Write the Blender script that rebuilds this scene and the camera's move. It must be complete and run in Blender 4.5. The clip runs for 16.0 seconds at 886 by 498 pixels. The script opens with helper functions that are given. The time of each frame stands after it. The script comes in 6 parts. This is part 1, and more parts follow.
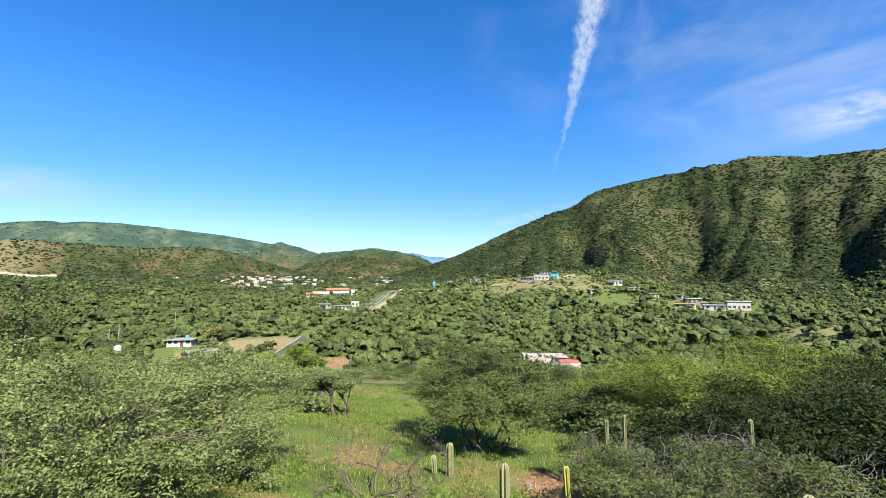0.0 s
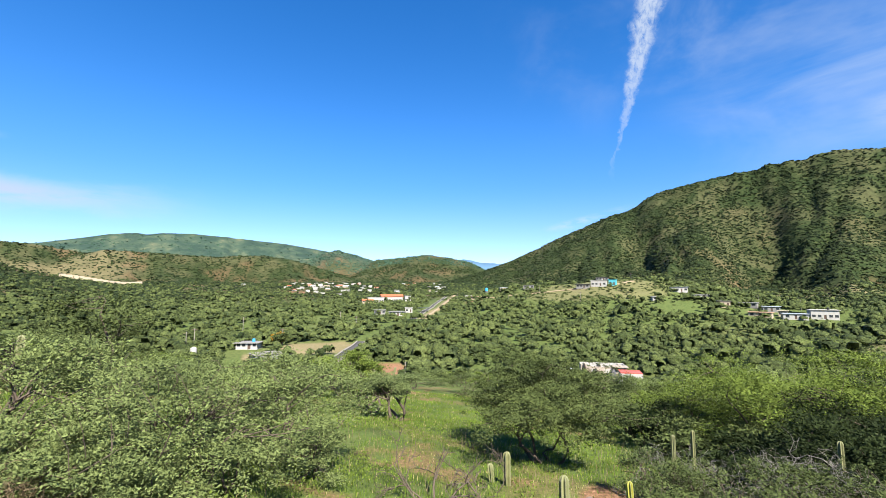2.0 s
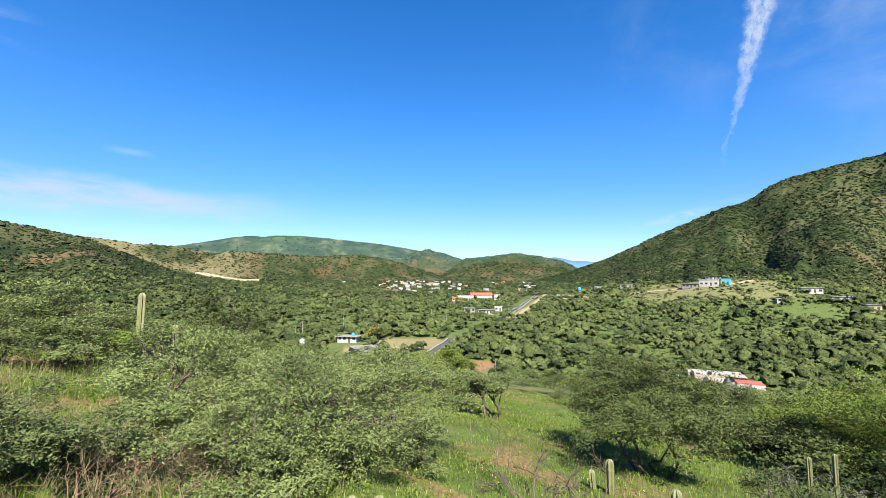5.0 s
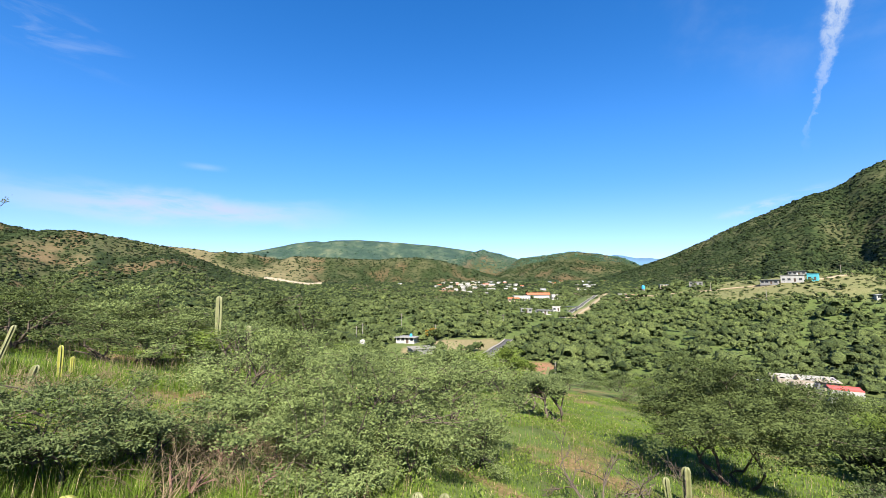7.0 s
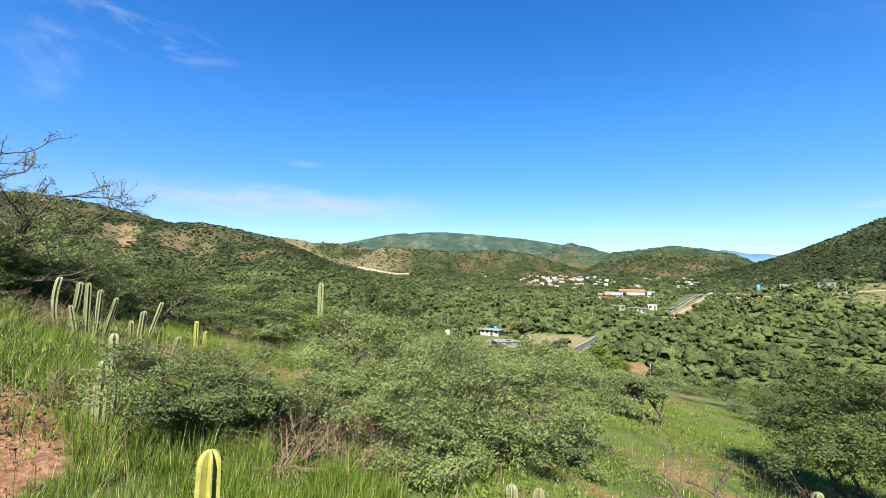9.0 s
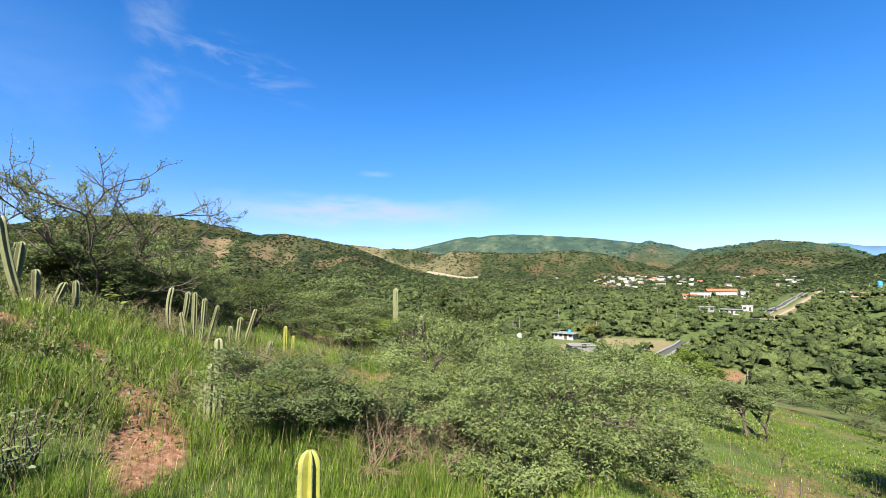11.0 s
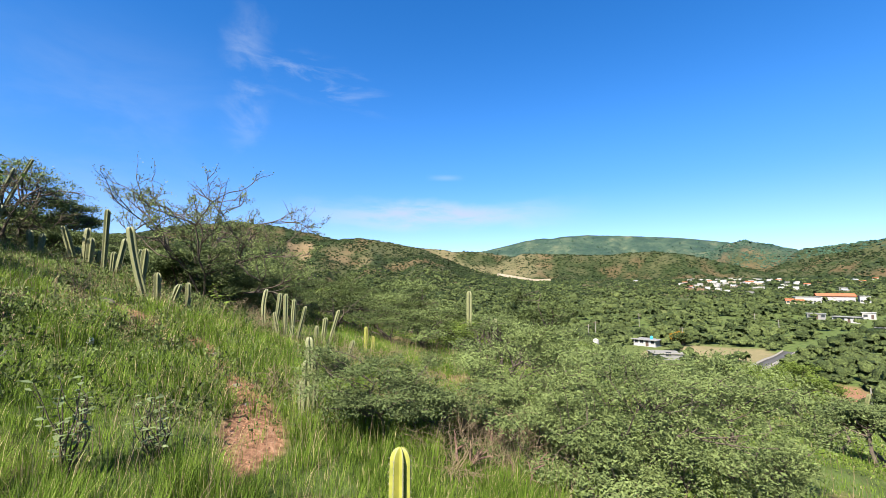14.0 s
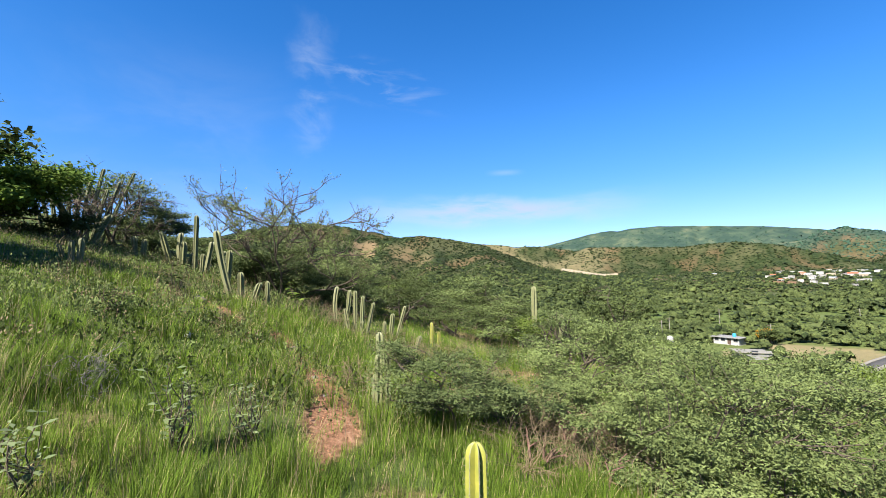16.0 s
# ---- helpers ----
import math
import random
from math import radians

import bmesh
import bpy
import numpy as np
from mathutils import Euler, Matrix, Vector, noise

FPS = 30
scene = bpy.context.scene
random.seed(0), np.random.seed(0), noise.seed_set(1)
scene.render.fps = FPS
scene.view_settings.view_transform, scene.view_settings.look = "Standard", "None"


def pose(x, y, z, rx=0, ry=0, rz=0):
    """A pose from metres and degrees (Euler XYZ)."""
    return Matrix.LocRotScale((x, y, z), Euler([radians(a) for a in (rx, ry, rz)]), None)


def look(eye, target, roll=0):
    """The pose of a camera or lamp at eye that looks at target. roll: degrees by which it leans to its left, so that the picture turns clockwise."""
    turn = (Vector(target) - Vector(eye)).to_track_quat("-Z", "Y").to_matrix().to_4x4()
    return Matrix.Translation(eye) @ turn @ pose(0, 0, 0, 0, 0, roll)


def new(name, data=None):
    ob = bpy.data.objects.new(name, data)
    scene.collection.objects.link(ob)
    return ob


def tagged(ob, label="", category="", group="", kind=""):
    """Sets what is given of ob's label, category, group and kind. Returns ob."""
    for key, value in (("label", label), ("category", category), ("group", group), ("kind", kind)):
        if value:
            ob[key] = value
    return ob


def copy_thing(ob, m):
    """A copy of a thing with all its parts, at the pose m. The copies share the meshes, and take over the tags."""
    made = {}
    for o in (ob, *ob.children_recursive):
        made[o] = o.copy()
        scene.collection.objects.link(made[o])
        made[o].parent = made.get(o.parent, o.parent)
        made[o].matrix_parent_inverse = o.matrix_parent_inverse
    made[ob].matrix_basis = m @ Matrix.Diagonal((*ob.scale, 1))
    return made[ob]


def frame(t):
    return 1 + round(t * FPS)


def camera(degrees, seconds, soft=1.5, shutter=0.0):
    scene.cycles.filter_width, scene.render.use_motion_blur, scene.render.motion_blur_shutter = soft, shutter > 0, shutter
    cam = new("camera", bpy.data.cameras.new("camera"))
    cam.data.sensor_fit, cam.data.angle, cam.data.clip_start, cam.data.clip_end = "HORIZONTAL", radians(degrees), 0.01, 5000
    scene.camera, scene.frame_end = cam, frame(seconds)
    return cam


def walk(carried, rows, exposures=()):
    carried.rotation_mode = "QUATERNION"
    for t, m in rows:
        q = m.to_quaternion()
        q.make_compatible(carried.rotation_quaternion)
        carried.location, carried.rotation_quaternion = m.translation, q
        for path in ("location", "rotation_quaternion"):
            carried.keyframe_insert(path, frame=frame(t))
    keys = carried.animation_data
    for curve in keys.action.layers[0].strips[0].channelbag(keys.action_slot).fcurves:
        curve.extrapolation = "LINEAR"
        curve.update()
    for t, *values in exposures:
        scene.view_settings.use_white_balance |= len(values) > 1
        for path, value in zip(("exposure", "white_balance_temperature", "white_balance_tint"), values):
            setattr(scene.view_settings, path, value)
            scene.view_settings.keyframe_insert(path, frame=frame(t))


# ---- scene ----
# ---- camera: turned at arm's length round a standing spot; rows of seconds, heading (to the left of +y), tilt up, lean, place
cam = camera(92.04, 16.0, soft=0.6)
TURNS = [
    (0, 19.66, 4.64, -0.12, -0.247, 0.574, -0.024),
    (0.5, 21.36, 4.75, 0.03, -0.249, 0.554, -0.019),
    (1, 23.16, 5.13, 0.00, -0.249, 0.527, -0.012),
    (1.5, 24.99, 5.34, -0.19, -0.249, 0.511, -0.009),
    (2, 26.66, 5.51, -0.09, -0.251, 0.486, -0.002),
    (2.5, 28.22, 5.36, -0.08, -0.252, 0.466, 0.003),
    (3, 30.42, 5.32, -0.19, -0.257, 0.431, 0.012),
    (3.5, 32.47, 5.38, -0.07, -0.259, 0.395, 0.018),
    (4, 34.39, 5.66, 0.07, -0.260, 0.372, 0.022),
    (4.2, 35.25, 5.56, 0.21, -0.262, 0.357, 0.027),
    (6.3, 43.05, 5.29, -0.18, -0.331, 0.337, 0.017),
    (6.5, 43.68, 5.31, -0.28, -0.329, 0.338, 0.010),
    (7, 45.85, 5.38, -0.42, -0.336, 0.331, 0.003),
    (7.5, 48.48, 4.96, -0.62, -0.343, 0.318, -0.002),
    (8, 51.66, 4.16, -0.21, -0.347, 0.307, -0.004),
    (8.5, 54.37, 4.22, 0.16, -0.366, 0.288, -0.011),
    (9, 57.24, 4.29, 1.16, -0.412, 0.262, -0.018),
    (9.2, 58.67, 4.29, 0.80, -0.433, 0.247, -0.020),
    (11.3, 67.05, 4.71, 0.16, -0.471, 0.190, -0.001),
    (11.5, 67.48, 4.74, 0.21, -0.472, 0.180, 0.002),
    (12, 68.82, 4.94, 0.10, -0.473, 0.164, 0.004),
    (12.5, 70.18, 5.05, -0.09, -0.474, 0.151, 0.001),
    (13, 72.09, 4.93, 0.15, -0.473, 0.136, 0.007),
    (13.5, 74.07, 4.84, 0.27, -0.477, 0.123, 0.002),
    (14, 75.79, 4.97, 0.26, -0.478, 0.112, 0.002),
    (14.5, 77.62, 4.73, -0.09, -0.483, 0.096, 0.000),
    (15, 79.78, 4.64, -0.32, -0.493, 0.081, -0.002),
    (15.5, 82.04, 4.76, -0.46, -0.498, 0.069, -0.005),
    (16, 83.91, 4.49, -0.41, -0.506, 0.056, -0.007),
]


def held(yaw, pitch, roll, x, y, z):
    a, b = radians(yaw), radians(pitch)
    way = Vector((-math.sin(a) * math.cos(b), math.cos(a) * math.cos(b), math.sin(b)))
    return look(Vector((x, y, z)), Vector((x, y, z)) + way, roll)


walk(cam, [(row[0], held(*row[1:])) for row in TURNS])
# ---- end of camera ----

# ---- world: clear morning sky with thin cloud ----
SUN_AZ, SUN_EL = 228.0, 44.0  # degrees to the left of +y, degrees up
world = bpy.data.worlds.new("sky")
scene.world = world
world.use_nodes = True
wt = world.node_tree
wt.nodes.clear()


def mathnode(tree, op, a, b=None, c=None, clamp=False):
    n = tree.nodes.new("ShaderNodeMath")
    n.operation, n.use_clamp = op, clamp
    for i, v in enumerate((a, b, c)):
        if v is None:
            continue
        if isinstance(v, (int, float)):
            n.inputs[i].default_value = v
        else:
            tree.links.new(v, n.inputs[i])
    return n.outputs[0]


def wm(op, a, b=None, c=None, clamp=False):
    return mathnode(wt, op, a, b, c, clamp)


def band(v, centre, width):
    """1 at centre, falling smoothly to 0 at width on either side."""
    d = wm("DIVIDE", wm("ABSOLUTE", wm("SUBTRACT", v, centre)), width, clamp=True)
    return wm("SUBTRACT", 1.0, wm("MULTIPLY", wm("MULTIPLY", d, d), wm("SUBTRACT", 3.0, wm("MULTIPLY", d, 2.0))))


def sky_noise(u, v, su, sv, detail, rough, seed):
    c = wt.nodes.new("ShaderNodeCombineXYZ")
    wt.links.new(wm("MULTIPLY", u, su), c.inputs[0])
    wt.links.new(wm("MULTIPLY", v, sv), c.inputs[1])
    c.inputs[2].default_value = seed
    n = wt.nodes.new("ShaderNodeTexNoise")
    n.inputs["Scale"].default_value = 1.0
    n.inputs["Detail"].default_value = detail
    n.inputs["Roughness"].default_value = rough
    n.inputs["Distortion"].default_value = 0.4
    wt.links.new(c.outputs[0], n.inputs["Vector"])
    return n.outputs["Fac"]


def above(v, lo, hi):
    m = wt.nodes.new("ShaderNodeMapRange")
    m.interpolation_type = "SMOOTHSTEP"
    wt.links.new(v, m.inputs[0])
    m.inputs[1].default_value, m.inputs[2].default_value = lo, hi
    return m.outputs[0]


sky = wt.nodes.new("ShaderNodeTexSky")
sky.sky_type, sky.sun_disc = "NISHITA", False
sky.sun_elevation, sky.sun_rotation = radians(SUN_EL), radians(-SUN_AZ)
sky.altitude, sky.air_density, sky.dust_density, sky.ozone_density = 1500.0, 1.0, 0.3, 2.0
grade = wt.nodes.new("ShaderNodeHueSaturation")
grade.inputs["Hue"].default_value = 0.507
wt.links.new(sky.outputs[0], grade.inputs["Color"])

coord = wt.nodes.new("ShaderNodeTexCoord")
split = wt.nodes.new("ShaderNodeSeparateXYZ")
wt.links.new(coord.outputs["Generated"], split.inputs[0])
AZ = wm("MULTIPLY", wm("ARCTAN2", wm("MULTIPLY", split.outputs[0], -1.0), split.outputs[1]), 180 / math.pi)
EL = wm("MULTIPLY", wm("ARCSINE", split.outputs[2]), 180 / math.pi)
wt.links.new(wm("MULTIPLY_ADD", above(EL, 1.0, 14.0), 0.15, 1.22), grade.inputs["Saturation"])
# contrail: leaning line, broad and ragged high up, a thread low down
ragged = sky_noise(AZ, EL, 0.9, 0.9, 6.0, 0.62, 3.0)
line = wm("ADD", wm("MULTIPLY_ADD", EL, -0.285, 8.75), wm("MULTIPLY", wm("SUBTRACT", ragged, 0.5), 1.6))
line = wm("ADD", line, wm("MULTIPLY", wm("SUBTRACT", sky_noise(EL, AZ, 0.35, 0.0, 1.0, 0.5, 8.0), 0.5), 2.0))
wide = wm("MAXIMUM", wm("MULTIPLY_ADD", EL, 0.135, -2.15), 0.3)
trail = wm("SUBTRACT", 1.0, wm("DIVIDE", wm("ABSOLUTE", wm("SUBTRACT", AZ, line)), wide), clamp=True)
trail = wm("MULTIPLY", above(trail, 0.0, 0.75), above(EL, 13.0, 18.0))
trail = wm("MULTIPLY", trail, above(sky_noise(AZ, EL, 1.6, 1.1, 5.0, 0.65, 12.0), 0.18, 0.62))
trail = wm("MULTIPLY", trail, wm("MULTIPLY_ADD", above(EL, 15.0, 29.0), 0.5, 0.17))
# cirrus spread to the side of the big hill
cir = wm("MULTIPLY", band(AZ, -22.0, 26.0), band(EL, 19.0, 9.5))
cir = wm("MULTIPLY", cir, above(sky_noise(AZ, EL, 0.045, 0.16, 5.0, 0.55, 21.0), 0.30, 0.78))
cir = wm("ADD", wm("MULTIPLY", cir, 0.6), wm("MULTIPLY", wm("MULTIPLY", band(AZ, -26.0, 9.0), band(EL, 16.5, 3.4)), wm("MULTIPLY", above(sky_noise(AZ, EL, 0.12, 0.4, 6.0, 0.6, 5.0), 0.40, 0.62), 0.75)))
high = wm("MULTIPLY", wm("MULTIPLY", band(AZ, -10.0, 40.0), band(EL, 29.0, 12.0)), wm("MULTIPLY", above(sky_noise(AZ, EL, 0.07, 0.1, 5.0, 0.6, 31.0), 0.42, 0.8), 0.25))
# long low bank, faintly pink
low = wm("MULTIPLY", band(AZ, 77.0, 24.0), band(wm("ADD", EL, wm("MULTIPLY", wm("SUBTRACT", sky_noise(AZ, EL, 0.12, 0.3, 4.0, 0.6, 41.0), 0.5), 3.0)), 9.4, 2.5))
low = wm("MULTIPLY", low, above(sky_noise(AZ, EL, 0.12, 0.6, 6.0, 0.6, 43.0), 0.22, 0.6))
low = wm("MULTIPLY", low, 0.75)
shred = wm("MULTIPLY", wm("MULTIPLY", band(AZ, 8.0, 7.0), band(wm("MULTIPLY_ADD", AZ, 0.22, EL), 10.6, 0.8)), wm("MULTIPLY", above(sky_noise(AZ, EL, 0.25, 0.8, 5.0, 0.6, 51.0), 0.4, 0.65), 0.6))
shred2 = wm("MULTIPLY", wm("MULTIPLY", band(AZ, 75.5, 3.0), band(EL, 14.4, 0.55)), 0.2)
# broken plume over the slope
plume_mid = wm("ADD", AZ, wm("MULTIPLY", wm("SUBTRACT", sky_noise(AZ, EL, 0.1, 0.2, 5.0, 0.65, 61.0), 0.5), 5.0))
plume = wm("MULTIPLY", wm("MULTIPLY", band(plume_mid, 101.3, 3.6), band(EL, 24.0, 11.5)), above(sky_noise(AZ, EL, 0.16, 0.22, 5.0, 0.6, 63.0), 0.40, 0.68))
plume = wm("ADD", wm("MULTIPLY", plume, 0.27), wm("MULTIPLY", wm("MULTIPLY", band(AZ, 93.0, 13.0), band(wm("MULTIPLY_ADD", AZ, -0.15, EL), 11.5, 3.5)), wm("MULTIPLY", above(sky_noise(AZ, EL, 0.14, 0.5, 5.0, 0.6, 67.0), 0.46, 0.72), 0.28)))
veil = wm("MULTIPLY", wm("MULTIPLY", band(AZ, 118.0, 26.0), band(EL, 16.0, 14.0)), wm("MULTIPLY", above(sky_noise(AZ, EL, 0.05, 0.11, 5.0, 0.6, 71.0), 0.35, 0.75), 0.14))
cloud = wm("ADD", wm("ADD", wm("ADD", trail, cir), wm("ADD", high, low)), wm("ADD", wm("ADD", shred, shred2), wm("ADD", plume, veil)), clamp=True)
tint = wt.nodes.new("ShaderNodeMix")
tint.data_type = "RGBA"
wt.links.new(low, tint.inputs["Factor"])
tint.inputs[6].default_value, tint.inputs[7].default_value = (3.1, 3.45, 3.9, 1), (2.75, 2.7, 3.5, 1)
mix = wt.nodes.new("ShaderNodeMix")
mix.data_type = "RGBA"
wt.links.new(cloud, mix.inputs["Factor"])
deep = wt.nodes.new("ShaderNodeMix")
deep.data_type, deep.blend_type = "RGBA", "MULTIPLY"
deep.inputs["Factor"].default_value = 1.0
wt.links.new(grade.outputs[0], deep.inputs[6])
haze = wm("MULTIPLY_ADD", above(EL, 0.0, 22.0), 0.36, 0.64)
shade = wt.nodes.new("ShaderNodeCombineColor")
wt.links.new(wm("MULTIPLY", haze, above(EL, -24.0, 9.0)), shade.inputs[0])
wt.links.new(haze, shade.inputs[1])
wt.links.new(wm("MINIMUM", wm("MULTIPLY_ADD", haze, 0.55, 0.45), 1.0), shade.inputs[2])
wt.links.new(shade.outputs[0], deep.inputs[7])
wt.links.new(deep.outputs[2], mix.inputs[6])
wt.links.new(tint.outputs[2], mix.inputs[7])
bg = wt.nodes.new("ShaderNodeBackground")
bg.inputs["Strength"].default_value = 0.069
wt.links.new(mix.outputs[2], bg.inputs["Color"])
wo = wt.nodes.new("ShaderNodeOutputWorld")
wt.links.new(bg.outputs[0], wo.inputs["Surface"])

sun = new("sun", bpy.data.lights.new("sun", "SUN"))
sun.data.energy, sun.data.angle, sun.data.color = 5.0, radians(0.5), (1.0, 0.94, 0.84)
sa, se = radians(SUN_AZ), radians(SUN_EL)
sun.matrix_world = look((0, 0, 60), (60 * math.sin(sa) * math.cos(se), -60 * math.cos(sa) * math.cos(se), 60 - 60 * math.sin(se)))
scene.view_settings.exposure = 1.92

# ---- small tools ----
rng = np.random.default_rng(7)


def lattice(ix, iy, seed):
    h = (ix.astype(np.int64) * 374761393 + iy.astype(np.int64) * 668265263 + seed * 1442695041) & 0xFFFFFFFF
    h = ((h ^ (h >> 13)) * 1274126177) & 0xFFFFFFFF
    return ((h ^ (h >> 16)) & 0xFFFF) / 65535.0


def vnoise(x, y, seed=0):
    """Smooth value noise from 0 to 1."""
    x, y = np.asarray(x, float), np.asarray(y, float)
    ix, iy = np.floor(x), np.floor(y)
    fx, fy = x - ix, y - iy
    fx, fy = fx * fx * (3 - 2 * fx), fy * fy * (3 - 2 * fy)
    a, b = lattice(ix, iy, seed), lattice(ix + 1, iy, seed)
    c, d = lattice(ix, iy + 1, seed), lattice(ix + 1, iy + 1, seed)
    return (a * (1 - fx) + b * fx) * (1 - fy) + (c * (1 - fx) + d * fx) * fy


def fbm(x, y, seed=0, octaves=4):
    total, amp, norm = 0.0, 1.0, 0.0
    for k in range(octaves):
        total = total + amp * vnoise(np.asarray(x) * 2**k, np.asarray(y) * 2**k, seed + 17 * k)
        norm, amp = norm + amp, amp * 0.5
    return total / norm


def sstep(v, lo, hi):
    t = np.clip((v - lo) / (hi - lo), 0, 1)
    return t * t * (3 - 2 * t)


def mesh_of(name, verts, faces=None, quads=None, tris=None, smooth=False):
    me = bpy.data.meshes.new(name)
    if faces is not None:
        me.from_pydata([tuple(v) for v in verts], [], faces)
    else:
        verts = np.asarray(verts, np.float32)
        me.vertices.add(len(verts))
        me.vertices.foreach_set("co", verts.ravel())
        idx, start, total = [], [], []
        at = 0
        for arr, k in ((quads, 4), (tris, 3)):
            if arr is None or len(arr) == 0:
                continue
            arr = np.asarray(arr, np.int32)
            idx.append(arr.ravel())
            start.append(at + k * np.arange(len(arr)))
            total.append(np.full(len(arr), k))
            at += arr.size
        idx, start, total = np.concatenate(idx), np.concatenate(start), np.concatenate(total)
        me.loops.add(len(idx))
        me.loops.foreach_set("vertex_index", idx.astype(np.int32))
        me.polygons.add(len(start))
        me.polygons.foreach_set("loop_start", start.astype(np.int32))
        me.update(calc_edges=True)
        me.validate()
    if smooth:
        me.polygons.foreach_set("use_smooth", np.ones(len(me.polygons), bool))
    return me


def part(name, me, material, parent=None, label=""):
    if isinstance(me, bmesh.types.BMesh):
        bm, me = me, bpy.data.meshes.new(name)
        bm.to_mesh(me)
        bm.free()
    if material and not me.materials:
        me.materials.append(material)
    ob = new(name, me)
    if parent:
        ob.parent = parent
    return tagged(ob, label)


def thing(name, label, category, group="", m=None):
    ob = tagged(new(name), label, category, group)
    ob.empty_display_size = 0.2
    if m:
        ob.matrix_basis = m
    return ob


def box(bm, x0, y0, z0, x1, y1, z1, bevel=0.0):
    r = bmesh.ops.create_cube(bm, size=1.0)
    for v in r["verts"]:
        v.co = Vector((x0 + (v.co.x + 0.5) * (x1 - x0), y0 + (v.co.y + 0.5) * (y1 - y0), z0 + (v.co.z + 0.5) * (z1 - z0)))
    if bevel:
        es = {e for v in r["verts"] for e in v.link_edges}
        bmesh.ops.bevel(bm, geom=list(es), offset=bevel, segments=1, affect="EDGES")
    return bm


def boxed(*sizes, bevel=0.0):
    bm = bmesh.new()
    for s in sizes:
        box(bm, *s, bevel=bevel)
    return bm


# ---- materials ----
def material(name, rough=0.9, metal=0.0, spec=0.2):
    m = bpy.data.materials.new(name)
    m.use_nodes = True
    b = m.node_tree.nodes["Principled BSDF"]
    b.inputs["Roughness"].default_value, b.inputs["Metallic"].default_value = rough, metal
    b.inputs["Specular IOR Level"].default_value = spec
    return m, m.node_tree, b


def node(tree, kind, **sets):
    n = tree.nodes.new(kind)
    for k, v in sets.items():
        n.inputs[k.replace("_", " ")].default_value = v
    return n


def noise_tex(tree, scale, detail=4.0, rough=0.55, vec=None):
    n = node(tree, "ShaderNodeTexNoise", Scale=scale, Detail=detail, Roughness=rough)
    if vec is None:
        c = tree.nodes.new("ShaderNodeTexCoord")
        vec = c.outputs["Object"]
    tree.links.new(vec, n.inputs["Vector"])
    return n.outputs["Fac"]


def world_place(tree):
    return tree.nodes.new("ShaderNodeNewGeometry").outputs["Position"]


def ramp(tree, fac, stops):
    r = tree.nodes.new("ShaderNodeValToRGB")
    els = r.color_ramp.elements
    while len(els) < len(stops):
        els.new(0.5)
    for e, (p, c) in zip(els, stops):
        e.position, e.color = p, (*c, 1)
    tree.links.new(fac, r.inputs[0])
    return r.outputs[0]


def blend(tree, fac, a, b, mode="MIX"):
    n = tree.nodes.new("ShaderNodeMix")
    n.data_type, n.blend_type = "RGBA", mode
    for s, v in ((n.inputs["Factor"], fac), (n.inputs[6], a), (n.inputs[7], b)):
        if isinstance(v, (int, float)):
            s.default_value = v
        elif isinstance(v, tuple):
            s.default_value = (*v, 1)
        else:
            tree.links.new(v, s)
    return n.outputs[2]


def bump(tree, shader, height, strength, distance):
    b = node(tree, "ShaderNodeBump", Strength=strength, Distance=distance)
    tree.links.new(height, b.inputs["Height"])
    tree.links.new(b.outputs[0], shader.inputs["Normal"])


def leaf_material(name, dark, light, translucent=0.15, dry=None, speckle=0.0, drifts=0.9, cells=0.0):
    """Foliage: hue varies from leaf to leaf and in larger drifts, thin enough to let some sun through."""
    m, t, b = material(name, rough=0.75, spec=0.1)
    g = t.nodes.new("ShaderNodeNewGeometry")
    drift = noise_tex(t, drifts, 2.0, vec=g.outputs["Position"])
    var = mathnode(t, "ADD", mathnode(t, "MULTIPLY", g.outputs["Random Per Island"], 0.42), mathnode(t, "MULTIPLY_ADD", drift, 0.9, -0.17), clamp=True)
    if cells:
        # crown to crown
        vo = node(t, "ShaderNodeTexVoronoi", Scale=cells)
        t.links.new(g.outputs["Position"], vo.inputs["Vector"])
        sep = t.nodes.new("ShaderNodeSeparateColor")
        t.links.new(vo.outputs["Color"], sep.inputs[0])
        var = mathnode(t, "ADD", mathnode(t, "MULTIPLY", g.outputs["Random Per Island"], 0.22), mathnode(t, "ADD", mathnode(t, "MULTIPLY_ADD", drift, 0.7, -0.25), mathnode(t, "MULTIPLY", sep.outputs[0], 0.55)), clamp=True)
    stops = [(0.05, tuple(0.55 * c for c in dark)), (0.95, tuple(0.60 * c for c in light))]
    col = ramp(t, var, stops)
    if dry:
        pick = mathnode(t, "GREATER_THAN", g.outputs["Random Per Island"], 0.93)
        col = blend(t, pick, col, dry)
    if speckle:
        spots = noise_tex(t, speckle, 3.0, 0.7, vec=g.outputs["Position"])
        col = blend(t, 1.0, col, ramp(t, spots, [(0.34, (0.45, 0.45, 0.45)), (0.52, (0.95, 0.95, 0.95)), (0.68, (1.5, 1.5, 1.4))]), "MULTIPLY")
        bump(t, b, spots, 1.0, 1.2 / speckle)
    t.links.new(col, b.inputs["Base Color"])
    tr = t.nodes.new("ShaderNodeBsdfTranslucent")
    t.links.new(col, tr.inputs["Color"])
    mx = t.nodes.new("ShaderNodeMixShader")
    mx.inputs[0].default_value = translucent
    t.links.new(b.outputs[0], mx.inputs[1])
    t.links.new(tr.outputs[0], mx.inputs[2])
    t.links.new(mx.outputs[0], t.nodes["Material Output"].inputs["Surface"])
    return m


